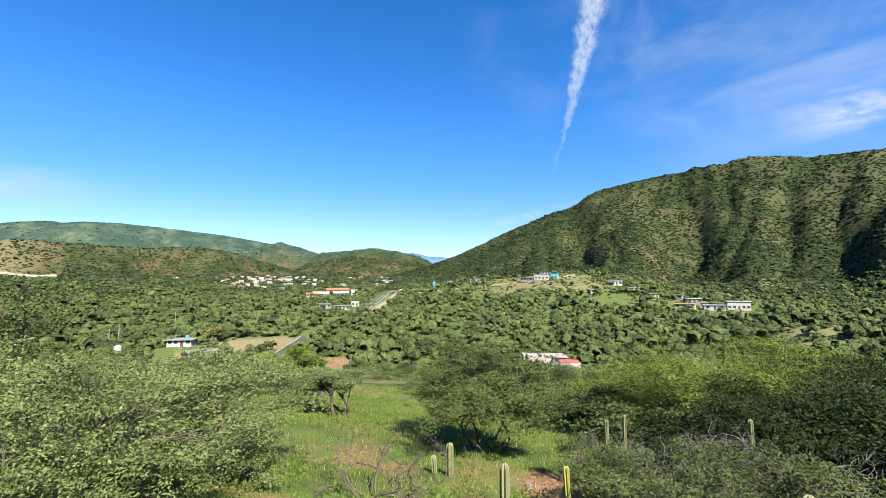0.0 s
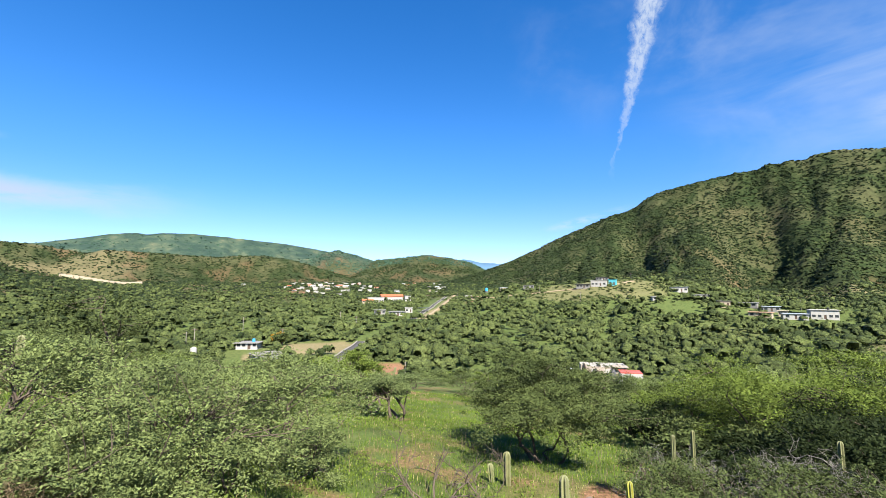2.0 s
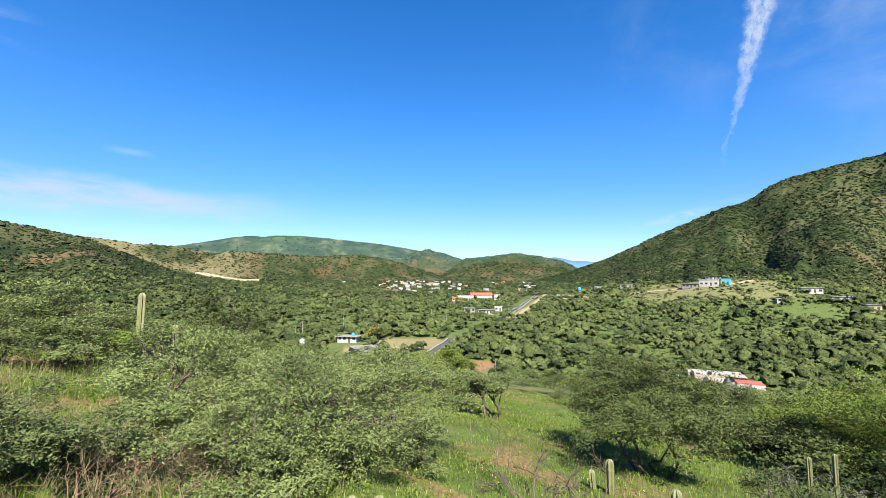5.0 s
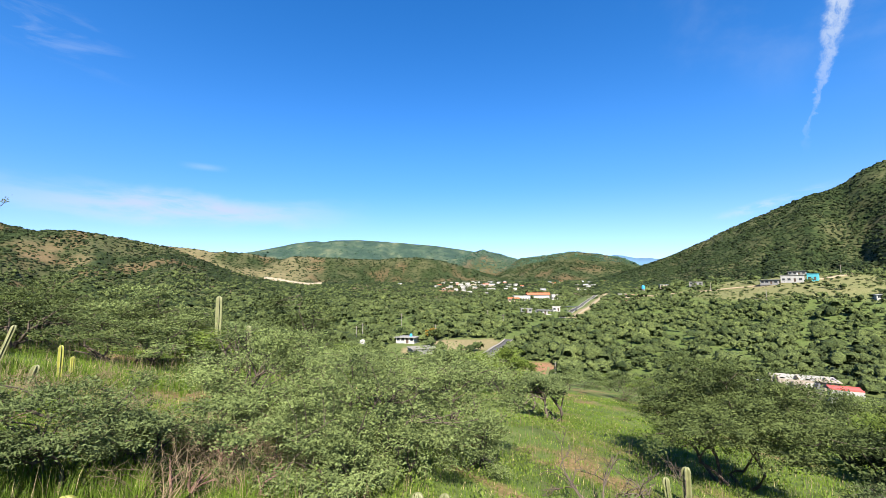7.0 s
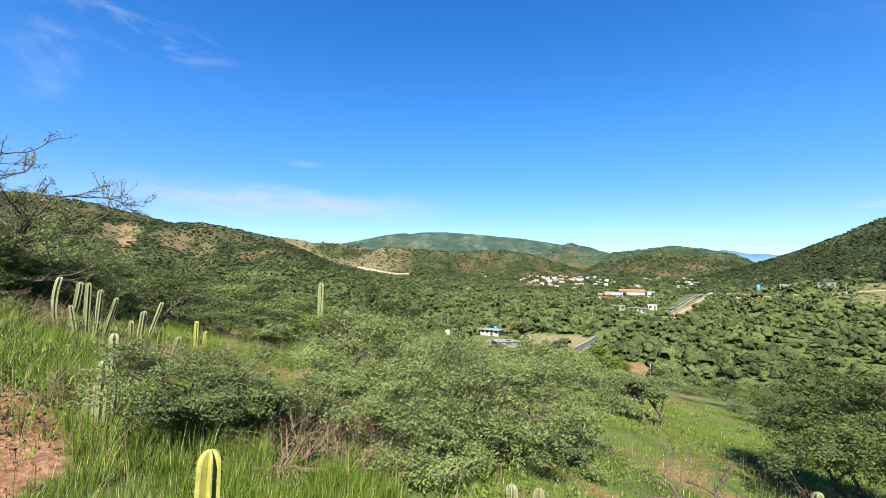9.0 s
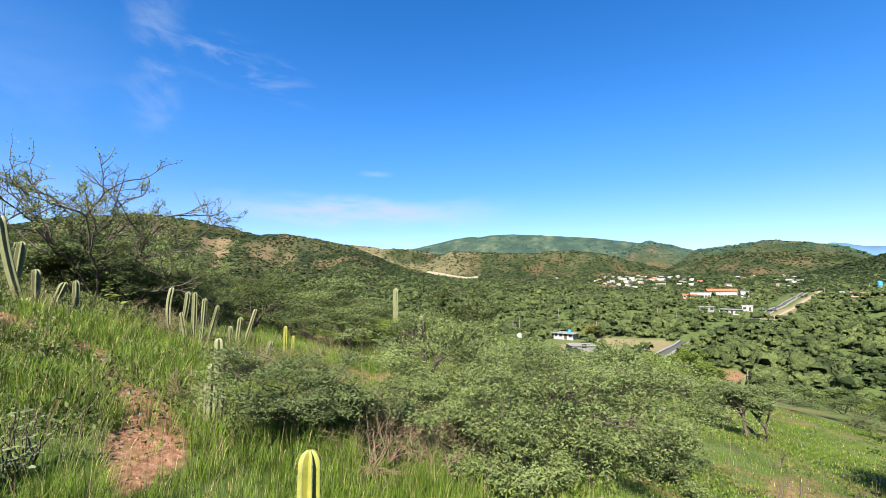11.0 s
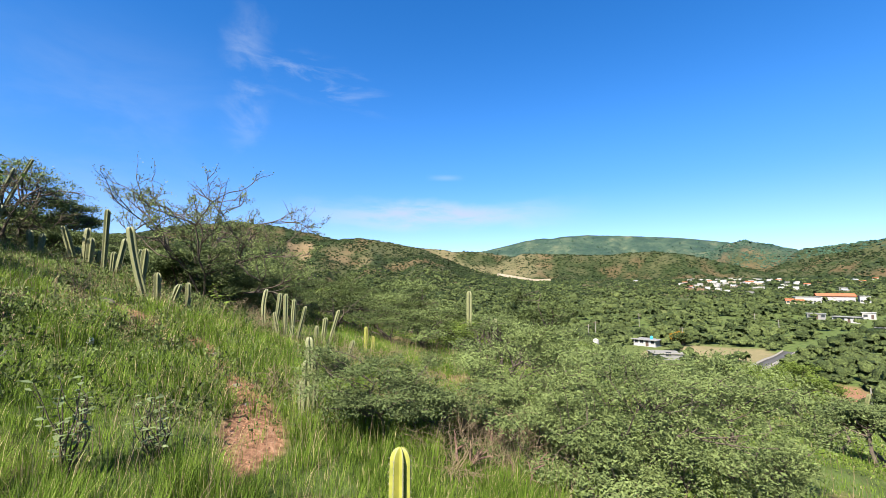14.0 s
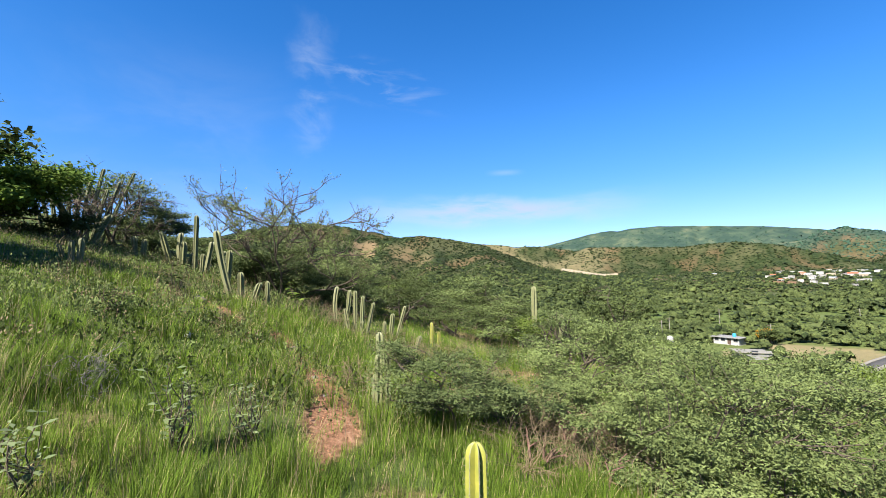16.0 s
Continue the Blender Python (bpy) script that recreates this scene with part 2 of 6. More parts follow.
def plain_material(name, colour, rough=0.85, metal=0.0, vary=0.25, scale=3.0, spec=0.25, stain=None):
    """Painted, plastered or bare surface with broad stains and a fine grain."""
    m, t, b = material(name, rough, metal, spec)
    big, fine = noise_tex(t, scale, 4.0, 0.6), noise_tex(t, scale * 14, 3.0, 0.6)
    colour = tuple(0.8 * c for c in colour)
    lo = tuple(c * (1 - vary) for c in colour)
    col = ramp(t, big, [(0.3, stain or lo), (0.62, colour)])
    col = blend(t, 0.25, col, ramp(t, fine, [(0.3, lo), (0.7, colour)]))
    t.links.new(col, b.inputs["Base Color"])
    bump(t, b, fine, 0.15, 0.02)
    return m


LEAF = leaf_material("acacia leaves", (0.062, 0.090, 0.031), (0.325, 0.400, 0.138), 0.25)
LEAF_DARK = leaf_material("dense dark leaves", (0.034, 0.052, 0.016), (0.150, 0.190, 0.058), 0.12)
LEAF_LIME = leaf_material("fresh lime leaves", (0.105, 0.155, 0.026), (0.245, 0.325, 0.062), 0.3)
LEAF_GREY = leaf_material("grey-green leaves", (0.054, 0.080, 0.030), (0.255, 0.318, 0.115), 0.25)
LEAF_WEED = leaf_material("felted weed leaves", (0.13, 0.18, 0.075), (0.28, 0.33, 0.16), 0.2)
LEAF_FRESH = leaf_material("broad fresh green leaves", (0.06, 0.12, 0.02), (0.26, 0.38, 0.07), 0.3)
# near-black green: the gully's deep shade is put into the leaf colour
LEAF_SHADED = leaf_material("leaves darkened for gully shade", (0.008, 0.015, 0.004), (0.046, 0.068, 0.018), 0.05)
FLOWER = leaf_material("orange blossom", (0.45, 0.20, 0.02), (0.65, 0.36, 0.03), 0.2)
GRASS = leaf_material("grass blades", (0.045, 0.092, 0.010), (0.28, 0.41, 0.050), 0.25, dry=(0.36, 0.30, 0.15))
STRAW = leaf_material("dry straw", (0.20, 0.14, 0.085), (0.42, 0.33, 0.20), 0.2)
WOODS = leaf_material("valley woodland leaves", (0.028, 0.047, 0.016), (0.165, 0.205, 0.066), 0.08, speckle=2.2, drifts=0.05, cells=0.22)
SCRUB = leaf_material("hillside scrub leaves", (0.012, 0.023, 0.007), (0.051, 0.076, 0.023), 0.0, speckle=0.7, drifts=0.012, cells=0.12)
# far leaves carry the blue of distance haze in their base colour
HAZED_FOREST = leaf_material("far forest leaves tinted with haze", (0.020, 0.055, 0.040), (0.075, 0.140, 0.085), 0.0, drifts=0.006, cells=0.05)
BARK = plain_material("grey-brown bark", (0.11, 0.085, 0.065), 0.95, vary=0.5, scale=12)
DEADWOOD = plain_material("bleached dead twigs", (0.20, 0.185, 0.17), 0.95, vary=0.5, scale=12)

# ---- lie of the land ----
# hills: crest distance, foot distance, then crest angle above eye level by heading
HILLS = {
    "right": (1150.0, ((-70, 380), (-30, 380), (0, 420), (18, 620), (32, 900)),
              ((-75, 9), (-45, 12), (-27, 12.3), (-22, 12.7), (-17, 13.6), (-10.8, 13.3), (-6, 12.85), (-2, 12.15), (3.5, 9.75), (10.9, 6.85), (18.4, 3.5), (21, 2.6), (26, 1.2), (31, -0.5))),
    "left": (880.0, ((60, 500), (75, 330), (110, 240), (150, 240)),
             ((58, -0.5), (63, 0.4), (67, 1.2), (71, 1.9), (75, 3.5), (79, 5.1), (83, 5.85), (86.5, 6.3), (90, 5.85), (93, 6.65), (97.3, 7.4), (101.4, 7.65), (108, 6.8), (112, 5.6), (130, 4.0), (160, 2.0))),
    "tan": (1500.0, ((55, 1000), (90, 1000)), ((52, 0), (58, 1.6), (64, 3.3), (68, 4.2), (71, 4.6), (74, 4.75), (79, 5.15), (84, 4.5), (92, 2.0))),
    "foothill": (1420.0, ((30, 950), (75, 950)), ((30, 0), (37, 1.0), (41.9, 2.6), (45.6, 3.8), (49.6, 4.3), (55.6, 4.0), (60.7, 4.2), (65.2, 4.3), (68, 3.4), (72, 1.6), (76, 0))),
    "knob": (1900.0, ((30, 1300), (50, 1300)), ((30, 1.0), (33, 2.9), (36, 4.0), (38.3, 4.7), (40.5, 5.25), (42, 4.95), (44.5, 4.1), (50, 2.0))),
    "saddle": (1700.0, ((14, 1000), (40, 1000)), ((14, 0.5), (18, 1.8), (21, 2.7), (23, 3.75), (26, 4.35), (29, 4.75), (32, 4.35), (35.5, 4.0), (37.5, 3.0), (41, 1.0))),
    "back": (2700.0, ((30, 1700), (75, 1700)), ((28, 2.0), (34, 3.3), (38, 4.0), (42, 5.1), (46.7, 5.85), (52.5, 6.35), (57, 6.6), (60, 6.55), (61.5, 6.25), (62.6, 6.35), (65, 6.0), (67, 5.5), (70, 4.8), (73, 4.2), (80, 3.0))),
}


# heading, drift with the climb, width, depth
RAVINES = {"right": ((-10.0, 2.0, 4.2, 0.24), (-20.0, 5.0, 4.8, 0.15), (2.5, -3.0, 2.2, 0.10)),
           "left": ((88.5, -3.0, 2.4, 0.16), (94.3, -2.0, 1.8, 0.16), (99.5, -2.0, 2.0, 0.16), (82.5, -2.0, 2.2, 0.13), (106, -2.0, 2.4, 0.16)),
           "foothill": ((48.5, 2.0, 1.5, 0.12), (55.0, 2.0, 1.8, 0.14), (61.0, 1.0, 1.5, 0.12))}


def heading(x, y):
    return np.degrees(np.arctan2(-x, y))


def hill_rise(name, x, y):
    """Height and 0-1 climb of one hill."""
    crest, foot, tops = HILLS[name]
    r, az = np.hypot(x, y), heading(x, y)
    wob = (fbm(az * 0.35, np.log(r + 1) * 3, 5, 3) - 0.5)
    d = crest * (1 + 0.05 * wob)
    f = np.interp(az, [p[0] for p in foot], [p[1] for p in foot]) * (1 + 0.25 * wob)
    top = crest * np.tan(np.radians(np.interp(az, [p[0] for p in tops], [p[1] for p in tops])))
    u = np.clip((r - f) / (d - f), 0, 2.2)
    climb = np.where(u < 1, 0.45 * u + 0.55 * u**1.7, 1 - 0.35 * np.clip(u - 1, 0, None) ** 1.3)
    bend = az + 9.0 * (fbm(x * 0.003, y * 0.003, 15, 2) - 0.5)
    gully = np.abs(vnoise(bend * 0.13, r * 0.0009, 11) - 0.5) * 2
    gully2 = np.abs(vnoise(bend * 0.34 + r * 0.002, r * 0.004, 13) - 0.5) * 2
    cut = np.clip(u, 0, 1) * np.clip(1 - u, 0, 1) * 4
    low = np.minimum(-10.0, top)
    ravine = sum(deep * np.exp(-(((az - at - slant * (u - 0.5)) / wide) ** 2)) for at, slant, wide, deep in RAVINES.get(name, ()))
    rise = (top - low) * climb + low - (top - low) * cut * ((0.08 if name in RAVINES else 0.17) * (1 - gully) ** 2 + 0.05 * (1 - gully2) ** 2 + ravine)
    rise = rise + cut * 16 * (fbm(x * 0.006, y * 0.006, 27, 3) - 0.5) + (top - low) * 0.012 * (fbm(az * 2.2, r * 0.02, 23, 2) - 0.5)
    return np.where(u <= 0, -99.0, rise), u


def near_slope(x, y):
    """The hillside that the camera stands on."""
    back = np.where(y < 0, -0.27 * 70 * np.tanh(y / 70), -0.203 * y)
    z = -1.5 - 0.026 * np.clip(x, -13, 60) + back
    z = z - 0.0035 * np.clip(-x - 22, 0, None) ** 2 - 0.0015 * np.clip(x - 25, 0, None) ** 2
    r = np.hypot(x, y)
    z = z + (fbm(x * 0.33, y * 0.33, 3, 3) - 0.5) * 0.3 * sstep(r, 1.0, 6) + (fbm(x * 1.6, y * 1.6, 9, 3) - 0.5) * 0.10 * sstep(r, 0.8, 3)
    return z


def valley(x, y):
    r, az = np.hypot(x, y), heading(x, y)
    z = np.interp(r, [0, 100, 125, 165, 300, 450, 600, 900, 1500, 2500, 5000], [-23, -22, -21.5, -19.5, -15, -11, -5.0, 11, 28, 36, 45])
    z = z + (fbm(x * 0.02, y * 0.02, 31, 3) - 0.5) * 4.0 * sstep(r, 60, 200)
    spur = 22 * np.exp(-(((az - 3) / 11.0) ** 2) - ((r - 400) / 120) ** 2) + 9 * np.exp(-(((az - 17) / 7) ** 2) - ((r - 420) / 110) ** 2)
    shoulder = 9 * np.exp(-(((az + 24) / 10) ** 2) - ((r - 150) / 45) ** 2)
    return z + spur + shoulder


def land(x, y):
    x, y = np.asarray(x, float), np.asarray(y, float)
    a, b = near_slope(x, y), valley(x, y)
    k = 3.0
    h = np.clip(0.5 + 0.5 * (a - b) / k, 0, 1)
    z = b * (1 - h) + a * h + k * h * (1 - h)
    for name in HILLS:
        rise, _ = hill_rise(name, x, y)
        h = np.clip(0.5 + 0.5 * (rise - z) / 4.0, 0, 1)
        z = z * (1 - h) + rise * h + 4.0 * h * (1 - h)
    return z


def polar(az, d):
    a = np.radians(az)
    return -np.sin(a) * d, np.cos(a) * d


def spot(az, d, lift=0.0):
    x, y = polar(az, d)
    return Vector((float(x), float(y), float(land(x, y)) + lift))


def along(points, az, d):
    """Distance from the line through points given as heading and metres."""
    x, y = polar(az, d)
    pts = [polar(*p) for p in points]
    best = np.full(np.shape(x), 1e9)
    for (ax, ay), (bx, by) in zip(pts, pts[1:]):
        ux, uy = bx - ax, by - ay
        t = np.clip(((x - ax) * ux + (y - ay) * uy) / (ux * ux + uy * uy), 0, 1)
        best = np.minimum(best, np.hypot(x - ax - t * ux, y - ay - t * uy))
    return best


TRAIL = ((112, 1.3), (101, 2.2), (97.6, 3.4), (96.6, 4.9), (97.7, 5.5), (100.8, 6.5), (104.2, 7.7), (108.5, 8.3), (112, 9.6))
ROAD = ((47, 104), (42.5, 122), (39.9, 140), (37.3, 168), (35.2, 195), (33.0, 218), (30.6, 255), (29.0, 310), (27.7, 380), (26.8, 450), (26.3, 500))
LANE = ((29.2, 262), (27.6, 315), (26.5, 375), (25.7, 440), (25.2, 520))
SPURWAY = ((21, 370), (14, 350), (9, 345), (4, 350), (1.5, 400), (5, 430))


def cover(x, y):
    """Bare red soil, dry tan ground and tree cover, each 0-1."""
    r, az = np.hypot(x, y), heading(x, y)
    ragged = (fbm(x * 0.05, y * 0.05, 77, 3) - 0.5)
    fine = fbm(x * 0.9, y * 0.9, 81, 3)
    soil = np.zeros_like(r)
    near = sstep(r, 60, 30)
    soil = np.maximum(soil, near * sstep(fine, 0.66, 0.78) * (0.35 + 0.25 * sstep(az, 100, 80)))
    soil = np.maximum(soil, sstep(along(TRAIL, az, r) + (fine - 0.5) * 0.55 + 0.20 * sstep(r, 4.6, 3.2), 0.25, 0.10) * (0.5 + 0.5 * sstep(r, 2.5, 4.0)))
    meadow = sstep(np.abs(az - 22), 16, 8) * near * sstep(r, 4, 6)
    soil = np.maximum(soil, meadow * sstep(fbm(x * 0.5, y * 0.8, 83, 3), 0.60, 0.74) * 0.3)
    q = np.hypot((az - 7.5) / 4.0, (r - 7.0) / 1.3) + (fine - 0.5) * 1.2
    soil = np.maximum(soil, 0.9 * sstep(q, 1.0, 0.6))
    q = np.hypot((az - 33.9) / 2.7, (r - 121) / 10) + ragged * 0.7
    soil = np.maximum(soil, sstep(q, 1.0, 0.7))
    q = np.hypot((az - 22.5) / 1.6, (r - 365) / 14) + ragged * 0.7
    soil = np.maximum(soil, 0.8 * sstep(q, 1.0, 0.7))
    dry = 0.18 * sstep(fbm(x * 0.02, y * 0.02, 85, 3), 0.5, 0.7) * sstep(r, 60, 150)
    q = np.hypot((az - 43.0) / 5.0, (r - 158) / 17) + ragged * 0.45
    field = sstep(q, 1.0, 0.85)
    dry = np.maximum(dry, field)
    q = np.hypot((az - 49.5) / 2.3, (r - 146) / 8) + ragged * 0.6
    yard = sstep(q, 1.0, 0.8)
    dry = np.maximum(dry, yard)
    q = np.hypot((az + 21.5) / 6.5, (r - 150) / 24) + ragged * 1.5
    bald = sstep(q, 1.05, 0.45)
    dry = np.maximum(dry, 0.5 * bald)
    q = np.hypot((az - 7.5) / 8.5, (r - 345) / 62) + ragged * 0.9
    spur = sstep(q, 1.15, 0.7)
    dry = np.maximum(dry, 0.42 * spur)
    q = np.hypot((az + 12.5) / 7.5, (r - 535) / 90) + ragged
    apron = sstep(q, 1.1, 0.6)
    dry = np.maximum(dry, 0.5 * apron)
    q = np.hypot((az - 6.3) / 3.2, (r - 118) / 13) + ragged * 0.5
    yard2 = sstep(q, 1.0, 0.8)
    soil = np.maximum(soil, 0.45 * yard2)
    q = np.hypot((az - 45.5) / 2.2, (r - 640) / 40) + ragged * 0.6
    cutbank = sstep(q, 1.0, 0.75)
    soil = np.maximum(soil, 0.6 * cutbank)
    q = np.hypot((az - 65) / 3.6, (r - 905) / 26) + ragged * 0.4
    pad = sstep(q, 1.0, 0.8)
    dry = np.maximum(dry, 0.45 * pad)
    slide = sstep(np.hypot((az - 94.8 + (r - 700) * 0.006) / 1.7, (r - 690) / 130) + ragged * 1.2 + 0.9 * (fbm(x * 0.03, y * 0.03, 87, 3) - 0.5), 1.0, 0.6)
    for a0, r0, aw, rw in ((89.5, 730, 1.6, 70), (86.0, 690, 1.2, 60), (100.0, 760, 1.3, 60)):
        slide = np.maximum(slide, 0.4 * sstep(np.hypot((az - a0) / aw, (r - r0) / rw) + 1.8 * (fbm(x * 0.03, y * 0.03, 89, 3) - 0.5), 1.0, 0.5))
    dry, soil = np.maximum(dry, 0.8 * slide), np.maximum(soil, 0.35 * slide)
    tan_hill = sstep(r, 1050, 1150) * sstep(r, 1700, 1520) * sstep(np.abs(az - 72), 13, 5)
    dry = np.maximum(dry, 0.6 * tan_hill * sstep(fbm(x * 0.008, y * 0.008, 93, 3), 0.3, 0.55))
    hill_bare = sstep(fbm(x * 0.011, y * 0.011, 91, 4), 0.52, 0.68) * sstep(r, 430, 600)
    dry = np.maximum(dry, 0.16 * hill_bare)
    soil = np.maximum(soil, 0.30 * sstep(fbm(x * 0.02, y * 0.02, 95, 4), 0.56, 0.70) * sstep(r, 450, 560) * sstep(r, 2400, 1800) * (1 - 0.8 * sstep(az, 30, 20) * sstep(r, 620, 820)))
    glade = sstep(np.hypot((az - 45) / 8.5, (r - 142) / 32), 1.05, 0.8)
    for line, w in ((LANE, 3.0), (SPURWAY, 2.2)):
        dry = np.maximum(dry, sstep(along(line, az, r), w * 1.3, w * 0.8))
    wood = 1 - np.maximum.reduce([0.85 * glade, field, yard, 0.93 * bald, 0.92 * spur, 0.75 * apron, yard2, cutbank, pad, 0.85 * slide, 0.75 * tan_hill * dry, 0.25 * hill_bare])
    q = np.hypot((az - 33.9) / 2.7, (r - 121) / 10) + ragged * 0.7
    wood = wood * (1 - sstep(q, 1.1, 0.9))
    wood = wood * np.maximum(sstep(along(ROAD, az, r), 2.4, 4.0), 0.8 * sstep(np.abs(r - 225), 36, 26) * sstep(along(ROAD, az, r), 2.5, 3.5)) * sstep(along(LANE, az, r), 3, 5) * sstep(along(SPURWAY, az, r), 2, 4)
    wood = wood * (1 - 0.72 * (az > -17) * (az < 1.5) * (r > 255) * (r < 332))
    wood = wood * (1 - 0.75 * (along(ROAD[5:], az, r) < 9))
    # open ground below the compound, the red bank and the white house
    for a0, a1, r0, r1 in ((3, 10.5, 90, 113), (31, 37, 90, 117), (48, 53.5, 128, 160)):
        wood = wood * (1 - 0.92 * (az > a0) * (az < a1) * (r > r0) * (r < r1) * (ragged > -0.12))
    return soil, dry, np.clip(wood, 0, 1)


def surface(x, y):
    """Height of the ground sheet's own faces."""
    u = np.clip((heading(x, y) + 40) / 0.42, 0, 427.0)
    v = np.clip(np.log(np.hypot(x, y) / 0.35) / math.log(4900 / 0.35) * 309, 0, 308.0)
    i0, j0 = v.astype(int), u.astype(int)
    fv, fu = v - i0, u - j0
    return (gz[i0, j0] * (1 - fu) + gz[i0, j0 + 1] * fu) * (1 - fv) + (gz[i0 + 1, j0] * (1 - fu) + gz[i0 + 1, j0 + 1] * fu) * fv


# one sheet, fine towards the view, coarse behind
azs = np.concatenate([np.arange(-40, 140, 0.42), np.arange(140, 320, 3.0)])
rs = np.concatenate([[0.0], np.geomspace(0.35, 4900, 310)])
gaz, gr = np.meshgrid(azs, rs[1:])
gx, gy = polar(gaz, gr)
gz = land(gx, gy)
nA, nR = len(azs), len(rs) - 1
gv = np.concatenate([[[0, 0, float(land(0.0, 0.0))]], np.stack([gx, gy, gz], -1).reshape(-1, 3)])
i, j = np.meshgrid(np.arange(nR - 1), np.arange(nA), indexing="ij")
jn = (j + 1) % nA
gq = np.stack([1 + i * nA + j, 1 + i * nA + jn, 1 + (i + 1) * nA + jn, 1 + (i + 1) * nA + j], -1).reshape(-1, 4)[:, ::-1]
gt = np.stack([np.zeros(nA, int), 1 + (np.arange(nA) + 1) % nA, 1 + np.arange(nA)], -1)[:, ::-1]
gm = mesh_of("ground", gv, quads=gq, tris=gt, smooth=True)
c_soil, c_dry, c_wood = cover(gv[:, 0], gv[:, 1])
c_wood = np.maximum(c_wood, np.maximum(0.3 * sstep(np.hypot(gv[:, 0], gv[:, 1]), 60, 120), sstep(np.hypot(gv[:, 0], gv[:, 1]), 430, 600)))
att = gm.color_attributes.new("cover", "FLOAT_COLOR", "POINT")
att.data.foreach_set("color", np.stack([c_soil, c_dry, c_wood, sstep(np.hypot(gv[:, 0], gv[:, 1]), 360, 520)], -1).astype(np.float32).ravel())

m, t, b = material("hillside soil and grass", 0.95, spec=0.1)
pos = world_place(t)
at_ = t.nodes.new("ShaderNodeAttribute")
at_.attribute_name = "cover"
sp = t.nodes.new("ShaderNodeSeparateColor")
t.links.new(at_.outputs["Color"], sp.inputs[0])
n_big, n_mid, n_fine = noise_tex(t, 0.03, 4, vec=pos), noise_tex(t, 0.8, 5, 0.6, vec=pos), noise_tex(t, 14.0, 4, 0.65, vec=pos)
grass_c = ramp(t, n_mid, [(0.25, (0.060, 0.072, 0.024)), (0.5, (0.105, 0.150, 0.038)), (0.75, (0.175, 0.185, 0.072))])
dry_c = ramp(t, n_mid, [(0.3, (0.25, 0.19, 0.10)), (0.7, (0.38, 0.29, 0.165))])
dry_c = blend(t, 0.4, dry_c, ramp(t, n_big, [(0.35, (0.14, 0.16, 0.06)), (0.65, (0.36, 0.29, 0.17))]))
soil_c = ramp(t, n_fine, [(0.25, (0.16, 0.075, 0.040)), (0.55, (0.32, 0.17, 0.10)), (0.8, (0.42, 0.27, 0.18))])
scrub_c = ramp(t, noise_tex(t, 0.12, 5, 0.65, vec=pos), [(0.36, (0.015, 0.030, 0.008)), (0.5, (0.032, 0.052, 0.015)), (0.68, (0.070, 0.082, 0.030))])
far_off = mathnode(t, "MULTIPLY", sp.outputs[2], at_.outputs["Alpha"])
col = blend(t, sp.outputs[1], blend(t, far_off, grass_c, scrub_c), dry_c)
# farthest ridge: forest and pale glades, distance haze painted in as blue-green
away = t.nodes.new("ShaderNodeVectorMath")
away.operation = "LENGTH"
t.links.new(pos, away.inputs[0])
ridge_haze = ramp(t, noise_tex(t, 0.011, 5, 0.6, vec=pos), [(0.42, (0.036, 0.068, 0.052)), (0.56, (0.062, 0.098, 0.066)), (0.70, (0.14, 0.155, 0.095))])
col = blend(t, mathnode(t, "MULTIPLY_ADD", away.outputs["Value"], 0.006, -10.2, clamp=True), col, ridge_haze)
edge = mathnode(t, "ADD", sp.outputs[0], mathnode(t, "MULTIPLY_ADD", n_fine, 0.5, -0.25), clamp=True)
soil_f = mathnode(t, "MULTIPLY", edge, mathnode(t, "GREATER_THAN", sp.outputs[0], 0.02))
col = blend(t, soil_f, col, soil_c)
col = blend(t, 1.0, col, ramp(t, n_fine, [(0.3, (0.45, 0.45, 0.45)), (0.7, (0.68, 0.68, 0.68))]), "MULTIPLY")
t.links.new(col, b.inputs["Base Color"])
bump(t, b, n_fine, 0.5, 0.04)
GROUND = m
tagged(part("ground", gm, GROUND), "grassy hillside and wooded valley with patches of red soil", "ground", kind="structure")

# far range past the valley's mouth, haze painted into its blue base colour
baz = np.arange(8, 34, 0.25)
top = np.interp(baz, [8, 14, 17, 19, 21, 22.5, 24, 25, 26, 28, 34], [2.8, 3.1, 3.5, 3.45, 3.6, 3.85, 4.05, 3.95, 3.7, 3.3, 2.5]) + (fbm(baz * 1.3, baz * 0, 19, 3) - 0.5) * 0.25
bx, by = polar(baz, 4300)
bx2, by2 = polar(baz, 4050)
rows = [np.stack([bx2, by2, np.full_like(bx, 20)], -1), np.stack([bx2 * 0.5 + bx * 0.5, by2 * 0.5 + by * 0.5, 4175 * np.tan(np.radians(top * 0.6 + 0.2 * fbm(baz * 3, baz * 0, 29, 2)))], -1), np.stack([bx, by, 4300 * np.tan(np.radians(top))], -1), np.stack([bx * 1.03, by * 1.03, np.full_like(bx, 20)], -1)]
nb = len(baz)
bq = [(k * nb + q, (k + 1) * nb + q, (k + 1) * nb + q + 1, k * nb + q + 1) for k in range(3) for q in range(nb - 1)]
m, t, b = material("far range in haze blue", 1.0, spec=0.0)
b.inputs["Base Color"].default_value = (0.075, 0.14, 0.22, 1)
tagged(part("backdrop", mesh_of("backdrop", np.concatenate(rows), quads=np.array(bq)[:, ::-1], smooth=True), m), "mountain range far past the valley, coloured blue for haze", "mountains", kind="structure")

